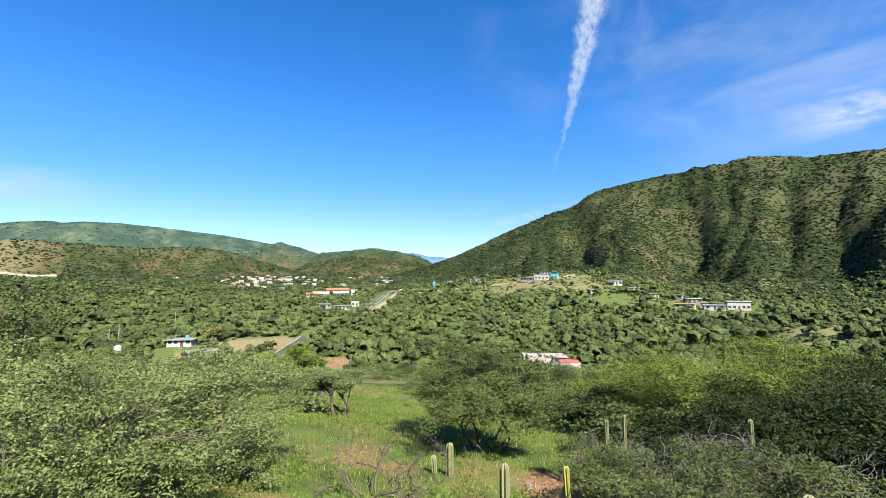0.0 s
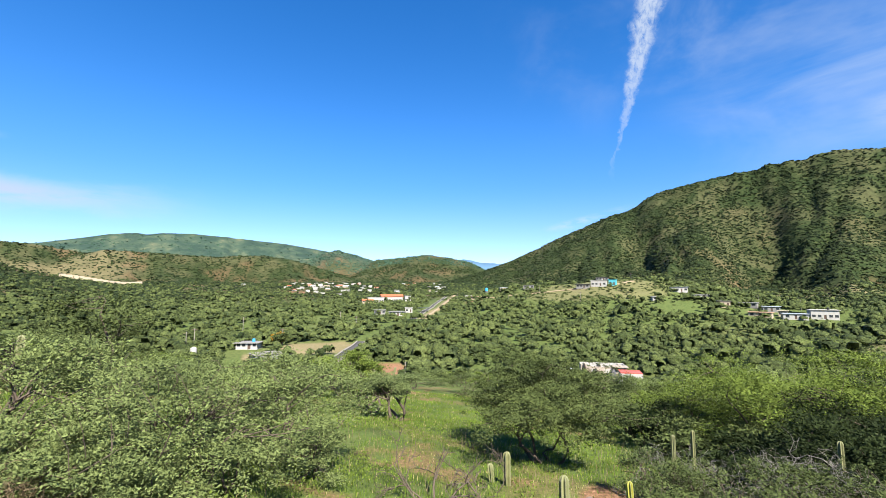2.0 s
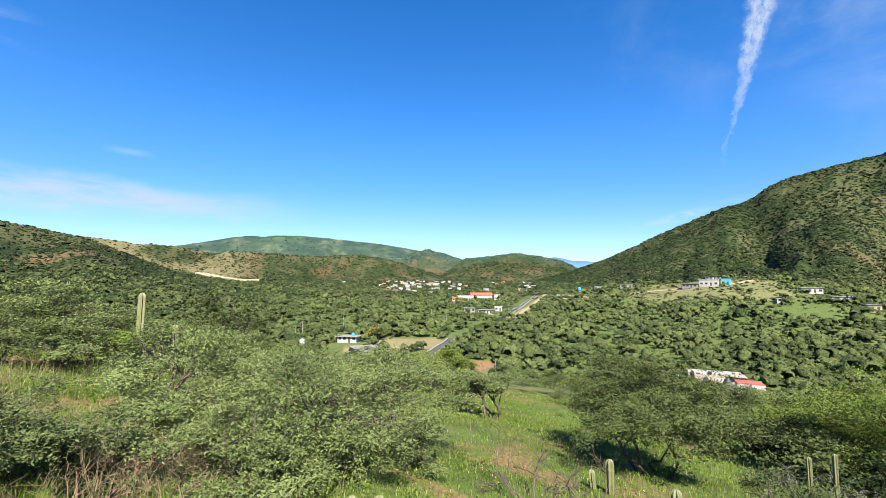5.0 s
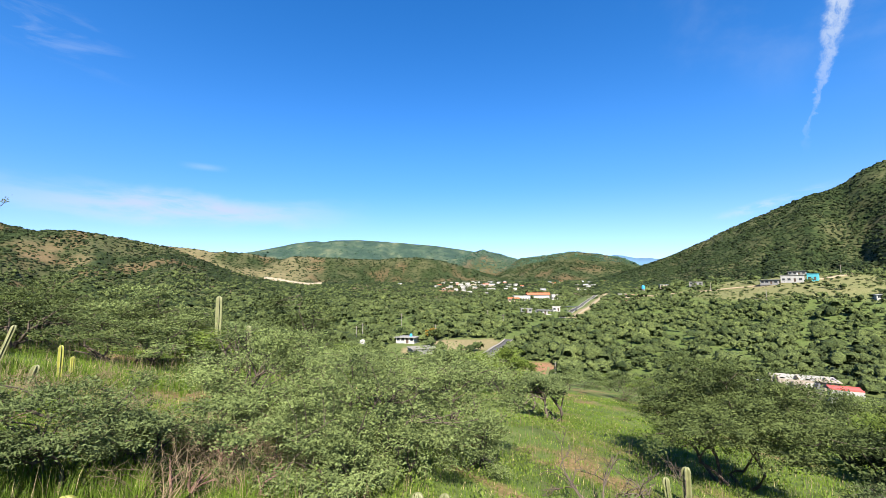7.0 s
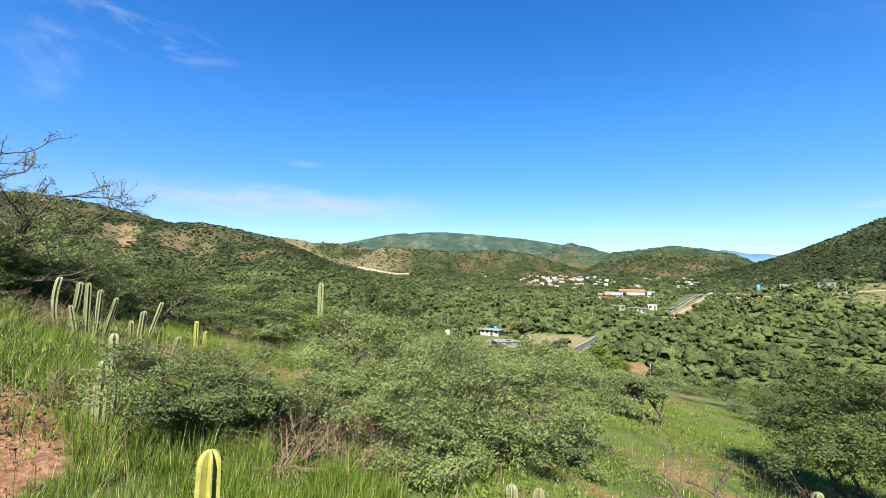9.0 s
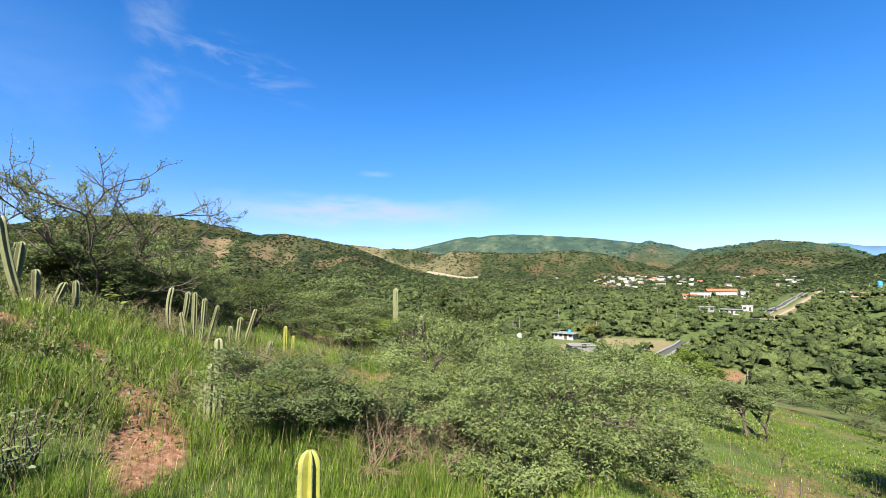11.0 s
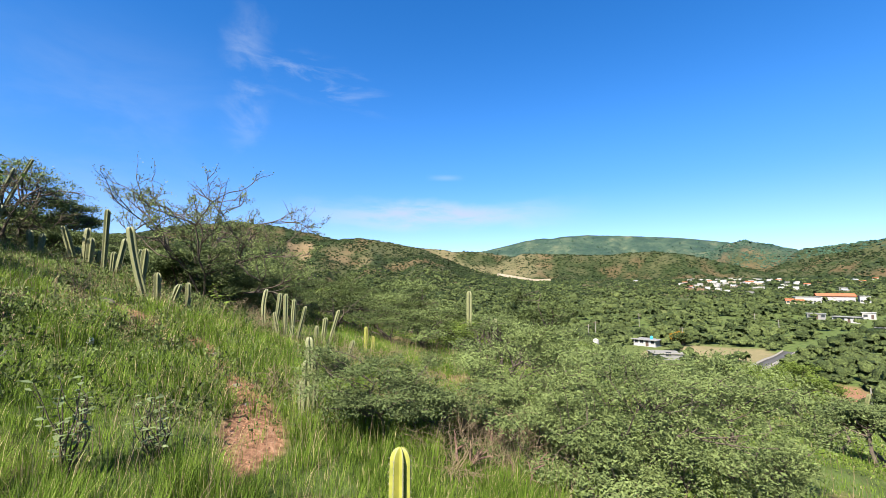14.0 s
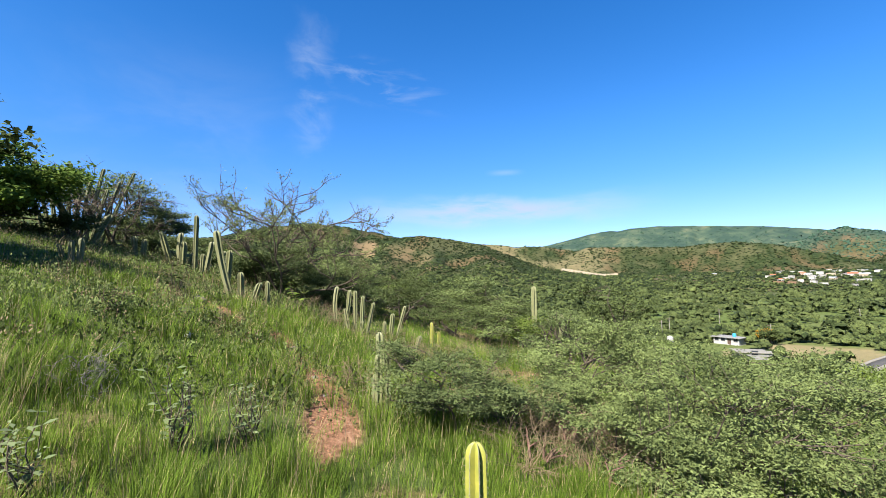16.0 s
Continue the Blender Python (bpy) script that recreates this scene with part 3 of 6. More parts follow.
# ---- plant tools ----
def blob_shape(seed, flat=0.75):
    """A rough low crown of a few faces."""
    bm = bmesh.new()
    bmesh.ops.create_icosphere(bm, subdivisions=1, radius=1.0)
    rr = np.random.default_rng(seed)
    for v in bm.verts:
        v.co *= float(rr.uniform(0.72, 1.18))
        v.co.z *= flat
    bmesh.ops.delete(bm, geom=[v for v in bm.verts if v.co.z < -0.35], context="VERTS")
    bm.verts.ensure_lookup_table()
    bmesh.ops.triangulate(bm, faces=bm.faces)
    out = np.array([v.co[:] for v in bm.verts]), np.array([[v.index for v in f.verts] for f in bm.faces])
    bm.free()
    return out


def leaf_quads(centres, ways, normals, length, width):
    """Pointed leaves as bent four-cornered blades."""
    side = np.cross(normals, ways)
    side /= np.linalg.norm(side, axis=1, keepdims=True) + 1e-9
    L, W = np.reshape(length, (-1, 1)), np.reshape(width, (-1, 1))
    v = np.stack([centres, centres + ways * L * 0.55 + side * W * 0.5, centres + ways * L - normals * L * 0.12, centres + ways * L * 0.55 - side * W * 0.5], 1)
    return v.reshape(-1, 3), np.arange(4 * len(centres)).reshape(-1, 4)


def unit(v):
    return v / (np.linalg.norm(v, axis=-1, keepdims=True) + 1e-9)


def leafy_crown(rr, n_tufts, per, rx, ry, h0, h1, leaf, wide=0.4, shell=0.55, tuft=0.16, lift=0.35, lumps=5, pads=19):
    """Leaves in flattened tufts through an uneven crown; returns vertices, quads and the tufts' centres."""
    ang = rr.uniform(0, 2 * np.pi, n_tufts * 3)
    cosv = rr.uniform(-0.55, 1, n_tufts * 3)
    rad = rr.uniform(shell**2, 1, n_tufts * 3) ** 0.5
    s = np.sqrt(1 - cosv**2)
    d = np.stack([s * np.cos(ang), s * np.sin(ang), cosv], -1)
    la, lc = rr.uniform(0, 2 * np.pi, lumps), rr.uniform(-0.2, 0.9, lumps)
    ld = np.stack([np.sqrt(1 - lc**2) * np.cos(la), np.sqrt(1 - lc**2) * np.sin(la), lc], -1)
    bulge = 0.78 + 0.32 * np.exp(6 * ((d @ ld.T) - 1)).max(1)
    keep = rr.random(len(d)) < np.clip(0.12 + 1.0 * np.exp(4 * ((d @ ld.T) - 1)).max(1), 0, 1)
    d, rad, bulge = d[keep][:n_tufts], rad[keep][:n_tufts], bulge[keep][:n_tufts]
    mid = (h0 + h1) / 2
    c = np.stack([d[:, 0] * rx, d[:, 1] * ry, d[:, 2] * (h1 - h0) / 2], -1) * (rad * bulge)[:, None] + [0, 0, mid]
    if pads:
        # tufts gather in flat pads with gaps between them
        k = max(4, len(c) // pads)
        hub, own = c[:k], rr.integers(0, k, len(c))
        size = 0.20 * (rx + ry + 0.6 * (h1 - h0)) / 2 * rr.uniform(0.55, 1.25, (k, 1))
        c = hub[own] + rr.normal(0, 0.6, (len(c), 3)) * [1, 1, 0.34] * size[own]
        d = unit(d[own] + (c - hub[own]) * 0.6)
    c[:, 2] = np.maximum(c[:, 2], 0.06)
    n = len(c)
    off = rr.normal(0, 1, (n, per, 3)) * [tuft, tuft, tuft * 0.42] * rr.uniform(0.6, 1.3, (n, 1, 1))
    p = (c[:, None] + off).reshape(-1, 3)
    ways = unit(rr.normal(0, 1, (n * per, 3)) * [1, 1, 0.45] + np.repeat(unit(d) * 0.6, per, 0))
    nor = unit(rr.normal(0, 0.5, (n * per, 3)) + [0, 0, 1] * np.array([1.0]) * (lift + 0.4) + np.repeat(d, per, 0) * 0.45)
    nor = unit(nor - ways * (nor * ways).sum(1, keepdims=True))
    ln = leaf * rr.uniform(0.6, 1.3, n * per)
    v, q = leaf_quads(p, ways, nor, ln, ln * wide)
    return v, q, c


def tube(path, radii, sides=5):
    """Tapered limb along a path."""
    path, radii = np.asarray(path, float), np.asarray(radii, float)
    way = unit(np.gradient(path, axis=0))
    ref = np.where(np.abs(way[:, 2:3]) < 0.9, [[0, 0, 1.0]], [[1.0, 0, 0]])
    u = unit(np.cross(way, ref))
    w = np.cross(way, u)
    a = np.arange(sides) * 2 * np.pi / sides
    v = path[:, None] + radii[:, None, None] * (np.cos(a)[None, :, None] * u[:, None] + np.sin(a)[None, :, None] * w[:, None])
    k = len(path)
    i, j = np.meshgrid(np.arange(k - 1), np.arange(sides), indexing="ij")
    q = np.stack([i * sides + j, i * sides + (j + 1) % sides, (i + 1) * sides + (j + 1) % sides, (i + 1) * sides + j], -1).reshape(-1, 4)
    return v.reshape(-1, 3), q


def joined(pieces):
    vs, qs, at = [], [], 0
    for v, q in pieces:
        vs.append(v)
        qs.append(q + at)
        at += len(v)
    return np.concatenate(vs), np.concatenate(qs)


def limb(rr, a, b, r0, r1, bend=0.15, steps=6, sides=5):
    a, b = np.asarray(a, float), np.asarray(b, float)
    t_ = np.linspace(0, 1, steps)[:, None]
    span = np.linalg.norm(b - a)
    k = rr.normal(0, 1, (2, 3)) * bend * span
    p = a + (b - a) * t_ + np.sin(np.pi * t_) * k[0] + np.sin(2 * np.pi * t_) * k[1] * 0.5
    p[1:-1] += rr.normal(0, 0.02 * span, (steps - 2, 3))
    return tube(p, np.linspace(r0, r1, steps), sides), p


def branches(rr, tips, stems=4, r0=0.035, base_spread=0.12, twigs=60, sides=5):
    """Stems from the ground that fork towards some of the tufts."""
    out, forks = [], []
    cen = tips.mean(0)
    far = tips[rr.permutation(len(tips))]
    for k in range(stems):
        base = np.array([rr.normal(0, base_spread), rr.normal(0, base_spread), -0.06])
        end = far[k % len(far)] * 0.62 + cen * 0.18 + base * 0.2
        geo, p = limb(rr, base, end, r0, r0 * 0.45, 0.12, 7, sides)
        out.append(geo)
        forks.append(p[2:])
    forks = np.concatenate(forks)
    second = []
    for k in range(min(twigs // 3, len(far))):
        end = far[k]
        st = forks[np.argmin(np.linalg.norm(forks - end * 0.75, axis=1) + rr.random(len(forks)) * 0.2)]
        geo, p = limb(rr, st, end, r0 * 0.4, r0 * 0.14, 0.10, 5, 4)
        out.append(geo)
        second.append(p[1:])
    second = np.concatenate(second) if second else forks
    for k in range(min(twigs, len(far))):
        end = far[-1 - k]
        st = second[np.argmin(np.linalg.norm(second - end, axis=1))]
        geo, _ = limb(rr, st, end, r0 * 0.16, r0 * 0.06, 0.08, 3, 3)
        out.append(geo)
    return joined(out)


def scatter(name, shapes, x, y, z, size, height, turn, mat, label, category):
    """Many small plants in one mesh."""
    vs, ts, at = [], [], 0
    pick = np.arange(len(x)) % len(shapes)
    for k, (sv, st) in enumerate(shapes):
        q = pick == k
        n = int(q.sum())
        c, s = np.cos(turn[q])[:, None], np.sin(turn[q])[:, None]
        vx = (sv[None, :, 0] * c - sv[None, :, 1] * s) * size[q][:, None] + x[q][:, None]
        vy = (sv[None, :, 0] * s + sv[None, :, 1] * c) * size[q][:, None] + y[q][:, None]
        vz = sv[None, :, 2] * height[q][:, None] + z[q][:, None]
        vs.append(np.stack([vx, vy, vz], -1).reshape(-1, 3))
        ts.append((st[None] + at + (np.arange(n) * len(sv))[:, None, None]).reshape(-1, st.shape[1]))
        at += n * len(sv)
    v, f = np.concatenate(vs), np.concatenate(ts)
    me = mesh_of(name, v, **({"tris": f} if f.shape[1] == 3 else {"quads": f}))
    ob = part(name, me, mat)
    return tagged(ob, label, category, kind="stuff")


# ---- hillside scrub and valley woods ----
def sown(n, az0, az1, r0, r1, power=1.0):
    """Random places, even in heading and in a power of the distance."""
    az = rng.uniform(az0, az1, n)
    d = (rng.uniform(r0**power, r1**power, n)) ** (1 / power)
    return az, d


az, d = np.concatenate([sown(n, *q) for n, *q in ((60000, -36, 27, 400, 1190), (30000, 58, 128, 260, 900), (20000, 20, 92, 930, 1560), (9000, 28, 76, 1600, 2720), (6000, 20, 50, 1500, 1920), (9000, 18, 66, 480, 950))], 1)
x, y = polar(az, d)
wood = cover(x, y)[2]
keep = rng.random(len(x)) < wood * (0.45 + 0.55 * sstep(fbm(x * 0.012, y * 0.012, 101, 3), 0.25, 0.6))
x, y, d = x[keep], y[keep], d[keep]
z = surface(x, y)
size = np.minimum(1.0 + d * 0.0013, 3.6) * rng.uniform(0.45, 1.0, len(x)) * np.where(rng.random(len(x)) < 0.15, 1.9, 1.2)
blobs = [blob_shape(s) for s in range(6)]
turn, tall = rng.uniform(0, 6.3, len(x)), size * rng.uniform(0.8, 1.25, len(x))
for q, mat, lb in ((d < 1600, SCRUB, "dark green thorn scrub scattered over the hillsides"), (d >= 1600, HAZED_FOREST, "forest on the farthest ridge, haze painted in as blue-green")):
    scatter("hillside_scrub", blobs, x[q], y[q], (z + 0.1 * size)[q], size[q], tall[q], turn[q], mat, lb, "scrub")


def clump_shape(seed, lobes, sprays, leaf):
    """A tree crown: a few lumpy lobes of rough faces with leaf sprays breaking their outline."""
    rr = np.random.default_rng(seed)
    vs, ts, at = [], [], 0
    ang = rr.uniform(0, 6.28) + np.arange(lobes) * 2.4
    far = np.sqrt(np.arange(lobes) / lobes) * 0.62
    hub = np.stack([np.cos(ang) * far, np.sin(ang) * far, rr.uniform(0.28, 0.66, lobes)], -1)
    big = rr.uniform(0.32, 0.52, lobes)
    for k in range(lobes):
        core, faces = blob_shape(seed * 9 + k, 0.72)
        vs.append(core * big[k] + hub[k])
        ts.append(faces + at)
        at += len(core)
    own = rr.integers(0, lobes, sprays)
    out = unit(rr.normal(0, 1, (sprays, 3)) + [0, 0, 0.35])
    c = hub[own] + out * (big[own] * rr.uniform(0.75, 1.12, sprays))[:, None] * [1, 1, 0.75]
    c[:, 2] = np.maximum(c[:, 2], 0.05)
    w = unit(rr.normal(0, 1, (sprays, 3)) * [1, 1, 0.5])
    n = unit(out + rr.normal(0, 0.5, (sprays, 3)))
    n = unit(n - w * (n * w).sum(1, keepdims=True))
    ln = leaf * rr.uniform(0.6, 1.4, sprays)
    lv, lq = leaf_quads(c, w, n, ln, ln * 0.7)
    vs.append(lv)
    ts.append(np.concatenate([lq[:, [0, 1, 2]], lq[:, [0, 2, 3]]]) + at)
    return np.concatenate(vs), np.concatenate(ts)


def woodland(n, r0, r1, shapes, big, power, az0=-36, az1=134):
    az, d = sown(n, az0, az1, r0, r1, power)
    x, y = polar(az, d)
    wood = cover(x, y)[2]
    keep = rng.random(len(x)) < wood * (0.35 + 0.65 * sstep(fbm(x * 0.03, y * 0.03, 103, 3), 0.30, 0.46))
    x, y = x[keep], y[keep]
    size = big * rng.uniform(0.25, 1.0, len(x)) ** 1.3 * np.where(rng.random(len(x)) < 0.12, 1.7, 1.1)
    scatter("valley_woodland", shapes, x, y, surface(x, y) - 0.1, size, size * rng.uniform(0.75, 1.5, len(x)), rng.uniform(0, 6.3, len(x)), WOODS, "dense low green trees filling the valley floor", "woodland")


woodland(13000, 100, 330, [clump_shape(s + 40, 4, 30, 0.17) for s in range(11)], 3.0, 0.9)
woodland(2300, 92, 210, [clump_shape(s + 90, 6, 70, 0.15) for s in range(7)], 2.8, 0.9)
woodland(12500, 330, 640, [clump_shape(s + 60, 3, 10, 0.3) for s in range(9)], 3.6, 0.9)
for a0, a1, count in ((20, 35, 800), (35, 46.5, 320), (46.5, 72, 1300)):
    woodland(count, 620, 1000, [clump_shape(s + 140, 3, 6, 0.3) for s in range(6)], 3.6, 0.9, a0, a1)
woodland(150, 300, 345, [clump_shape(s + 150, 6, 60, 0.15) for s in range(4)], 4.4, 1.0, -18, 1)
# shrubs dotted over the bald shoulder and the spur
az, d = np.concatenate([sown(260, -32, -11, 120, 185), sown(900, -5, 17, 280, 410)], 1)
x, y = polar(az, d)
size = rng.uniform(0.35, 1.7, len(x))
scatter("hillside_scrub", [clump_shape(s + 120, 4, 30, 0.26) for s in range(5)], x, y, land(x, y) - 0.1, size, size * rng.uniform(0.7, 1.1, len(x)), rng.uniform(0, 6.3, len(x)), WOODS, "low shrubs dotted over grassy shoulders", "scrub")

# ---- plants on the near slope ----
def shrub(name, label, az, d, rx, ry, h, mat, tufts=500, per=40, leaf=0.045, h0=0.15, seed=1, wide=0.36, stems=5, r0=0.03, category="shrub", tuft=0.075, shell=0.3, twigs=70, bark=None, lift=0.35, group="", lumps=8, sink=0.03):
    rr = np.random.default_rng(seed)
    p = spot(az, d, -sink)
    ob = thing(name, label, category, group, pose(p.x, p.y, p.z, 0, 0, az))
    v, q, tips = leafy_crown(rr, tufts, per, rx, ry, h0, h, leaf * 1.2, wide, shell, tuft, lift, lumps)
    bv, bq = branches(rr, tips, stems, r0, 0.12 * rx, twigs)
    part("branchwork", mesh_of("branchwork", bv, quads=bq, smooth=True), bark or BARK, ob, "thin dark forked branches")
    part("foliage", mesh_of("foliage", v, quads=q), mat, ob)
    return ob


FEATHER = "wide spreading shrub with feathery pale green leaves"
shrub("feathery_shrub", FEATHER, 56, 5.9, 1.35, 1.2, 1.42, LEAF, 860, 42, 0.031, h0=-0.15, seed=2, stems=9, twigs=260, r0=0.024)
shrub("feathery_shrub", FEATHER, 66, 6.6, 0.95, 1.1, 1.35, LEAF, 500, 44, 0.034, h0=-0.1, seed=6, stems=5, twigs=80)
shrub("feathery_shrub", FEATHER, 46, 7.3, 1.25, 1.2, 1.55, LEAF, 640, 40, 0.037, h0=-0.1, seed=3, stems=6, twigs=120)
shrub("feathery_shrub", "low dense thorn shrub growing beside the cacti", 84.0, 4.7, 0.72, 0.6, 1.0, LEAF_GREY, 460, 44, 0.024, h0=-0.05, seed=4, tuft=0.05, r0=0.018, twigs=110)
shrub("feathery_shrub", "small thorn shrub with thin green leaves", 76.5, 5.0, 0.45, 0.45, 0.7, LEAF_GREY, 200, 34, 0.032, h0=-0.05, seed=41, tuft=0.055, r0=0.014)
for k, (a_, d_, rx_, h_) in enumerate(((50, 5.3, 0.6, 0.75), (58, 4.7, 0.55, 0.6), (64, 5.0, 0.6, 0.75), (71, 5.6, 0.5, 0.7), (42, 6.4, 0.6, 0.8))):
    shrub("feathery_shrub", "low bushy shrub with feathery pale green leaves", a_, d_, rx_, rx_, h_, LEAF, 230, 40, 0.03, h0=-0.1, seed=140 + k, tuft=0.055, r0=0.014, twigs=60)
shrub("round_shrub", "dense rounded green shrub in the grassy clearing", 14.6, 9.2, 1.5, 1.3, 2.1, LEAF_DARK, 1500, 40, 0.042, h0=0.1, seed=5)
shrub("twiggy_shrub", "half-bare grey shrub with dark thin twigs", 70.5, 9.0, 0.8, 0.7, 1.5, LEAF_GREY, 150, 22, 0.05, h0=0.0, seed=7, twigs=140)
GULLY = "low broad tree with bright green crown in the gully"
for k, (a, d, rx, h, mt) in enumerate(((-7, 12.5, 1.9, 2.75, LEAF_LIME), (-13, 14.0, 2.2, 3.1, LEAF_LIME), (-20, 11.5, 2.1, 2.6, LEAF_SHADED), (-29, 9.5, 1.9, 2.3, LEAF_SHADED), (-25, 14, 2.2, 3.0, LEAF_SHADED), (-19, 15.5, 2.2, 3.2, LEAF_LIME), (4, 16, 1.4, 2.0, LEAF_DARK), (-33, 12.5, 2.0, 2.6, LEAF_SHADED), (-1.0, 15, 1.5, 2.1, LEAF_LIME), (-14, 9.9, 1.3, 1.5, LEAF_SHADED))):
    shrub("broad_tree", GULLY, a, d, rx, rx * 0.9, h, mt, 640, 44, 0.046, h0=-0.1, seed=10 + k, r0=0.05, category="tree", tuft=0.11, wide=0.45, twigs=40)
shrub("lime_tree", "small upright tree with fresh yellow-green leaves", 36.8, 17.0, 0.85, 0.8, 1.95, LEAF_LIME, 420, 30, 0.06, h0=0.1, seed=21, category="tree")
shrub("small_tree", "small rounded tree on a bare dark trunk", 32.8, 12.2, 0.65, 0.6, 1.3, LEAF_GREY, 330, 30, 0.05, h0=0.5, seed=22, category="tree", r0=0.05, stems=3)
shrub("thorn_bush", "sparse thorn bush with few small green leaves", -5.5, 5.6, 1.15, 0.8, 1.05, LEAF_DARK, 460, 28, 0.033, h0=0.0, seed=23, tuft=0.06, twigs=190, r0=0.02, shell=0.1)
shrub("thorn_bush", "sparse thorn bush with few small green leaves", -16, 6.0, 1.3, 0.9, 1.1, LEAF_DARK, 480, 28, 0.034, h0=0.05, seed=24, tuft=0.06, twigs=190, r0=0.02, shell=0.1)
shrub("thorn_bush", "sparse thorn bush with few small green leaves", 2.5, 7.2, 0.75, 0.7, 0.9, LEAF_GREY, 200, 26, 0.036, h0=0.05, seed=25, tuft=0.06, twigs=150, r0=0.02, shell=0.1)
shrub("thorn_bush", "sparse thorn bush with few small green leaves", 1.2, 6.2, 0.75, 0.6, 0.85, LEAF_DARK, 300, 28, 0.03, h0=0.0, seed=123, tuft=0.06, twigs=170, r0=0.018, shell=0.1)
shrub("thorn_bush", "dark twiggy thorn bush with small green leaves", -10, 5.0, 0.9, 0.7, 0.8, LEAF_DARK, 340, 28, 0.03, h0=0.0, seed=124, tuft=0.06, twigs=200, r0=0.018, shell=0.1)
shrub("thorn_bush", "dark twiggy thorn bush with small green leaves", -20.5, 5.2, 0.9, 0.7, 0.85, LEAF_DARK, 340, 28, 0.03, h0=0.0, seed=125, tuft=0.06, twigs=200, r0=0.018, shell=0.1)
shrub("thorn_bush", "sparse thorn bush with few small green leaves", -25, 5.6, 1.1, 0.9, 1.0, LEAF_DARK, 300, 26, 0.03, h0=0.0, seed=27, tuft=0.06, twigs=170, r0=0.02, shell=0.1)
shrub("thorn_bush", "dense dark thorn bush under trees", -10, 8.2, 1.0, 0.8, 0.9, LEAF_SHADED, 330, 28, 0.04, h0=0.0, seed=28, twigs=90)
shrub("thorn_bush", "dense dark thorn bush under trees", -21, 8.6, 1.2, 0.9, 1.1, LEAF_SHADED, 360, 28, 0.04, h0=0.0, seed=29, twigs=90)
for k, (a_, d_, rx_, h_, mt_) in enumerate(((-3, 11.5, 1.1, 1.25, LEAF_DARK), (-9, 10.2, 1.2, 1.3, LEAF_SHADED), (-17, 10.0, 1.3, 1.5, LEAF_SHADED), (-25, 10.2, 1.3, 1.6, LEAF_DARK), (-33, 9.0, 1.2, 1.5, LEAF_SHADED), (2, 13.0, 1.2, 1.2, LEAF_SHADED), (-12, 12.2, 1.4, 1.8, LEAF_SHADED), (-29, 7.6, 1.0, 1.1, LEAF_SHADED), (-5, 9.0, 0.9, 0.8, LEAF_SHADED))):
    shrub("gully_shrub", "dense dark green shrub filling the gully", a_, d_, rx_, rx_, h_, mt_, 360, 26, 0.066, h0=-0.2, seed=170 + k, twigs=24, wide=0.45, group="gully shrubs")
for k, (a_, d_, rx_, h_, mt_) in enumerate(((106.8, 13.2, 1.0, 0.9, LEAF_GREY), (110.5, 17, 0.9, 0.9, LEAF_GREY), (114.2, 18.0, 0.9, 0.9, LEAF_GREY), (117.2, 18.4, 0.9, 0.9, LEAF_GREY), (124.0, 15.0, 0.9, 0.9, LEAF_DARK), (101.5, 12.6, 0.9, 0.8, LEAF_GREY), (104, 13.5, 1.2, 1.2, LEAF_GREY), (98, 13.5, 1.0, 0.9, LEAF_GREY))):
    shrub("low_shrub", "low dark shrub behind the cacti", a_, d_, rx_, rx_, h_, mt_, 240, 24, 0.055, h0=-0.1, seed=190 + k, twigs=50, r0=0.018, group="low shrubs")
shrub("leafy_tree", "leafy green tree at the top of the slope", 129.0, 15.0, 2.0, 1.7, 2.1, LEAF_FRESH, 900, 22, 0.095, h0=-0.2, seed=26, wide=0.6, category="tree", r0=0.06, tuft=0.14)
shrub("leafy_tree", "dark leafy tree shading the slope", 137.0, 10.6, 1.4, 1.4, 2.7, LEAF_DARK, 520, 22, 0.11, h0=0.1, seed=36, wide=0.6, category="tree", r0=0.06, tuft=0.13)
shrub("leafy_tree", "dense dark feathery tree behind cacti", 119.6, 19.8, 1.8, 1.5, 2.6, LEAF, 400, 26, 0.08, h0=-0.2, seed=46, category="tree", r0=0.06, tuft=0.13, twigs=120)
shrub("leafy_tree", "dense dark feathery tree behind cacti", 116.9, 20.8, 1.4, 1.2, 1.7, LEAF, 340, 26, 0.08, h0=-0.2, seed=47, category="tree", r0=0.05, tuft=0.13)

# thicket over the shoulder and the slope below: a few trees built once, then repeated
TOP_AZ = (-40, -10, 0, 12, 35, 45, 60, 70, 80, 88, 100, 106, 115, 134)
TOP_EL = (-5.5, -6, -9.8, -10.6, -9.8, -8.6, -6.6, -3.6, -1.9, -0.3, 2.0, 4.0, 5.5, 8.0)
KINDS, FAR_KINDS = [], []
TREES = (("low spreading thorn tree with fine green leaves", LEAF, 1.5, 2.0), ("low spreading thorn tree with dark green leaves", LEAF_DARK, 1.6, 2.1), ("rounded thorn tree with grey-green leaves", LEAF_GREY, 1.3, 1.9), ("rounded thorn tree with dense dark leaves", LEAF_DARK, 1.3, 2.3), ("low tree with fresh green leaves", LEAF_LIME, 1.3, 1.9))
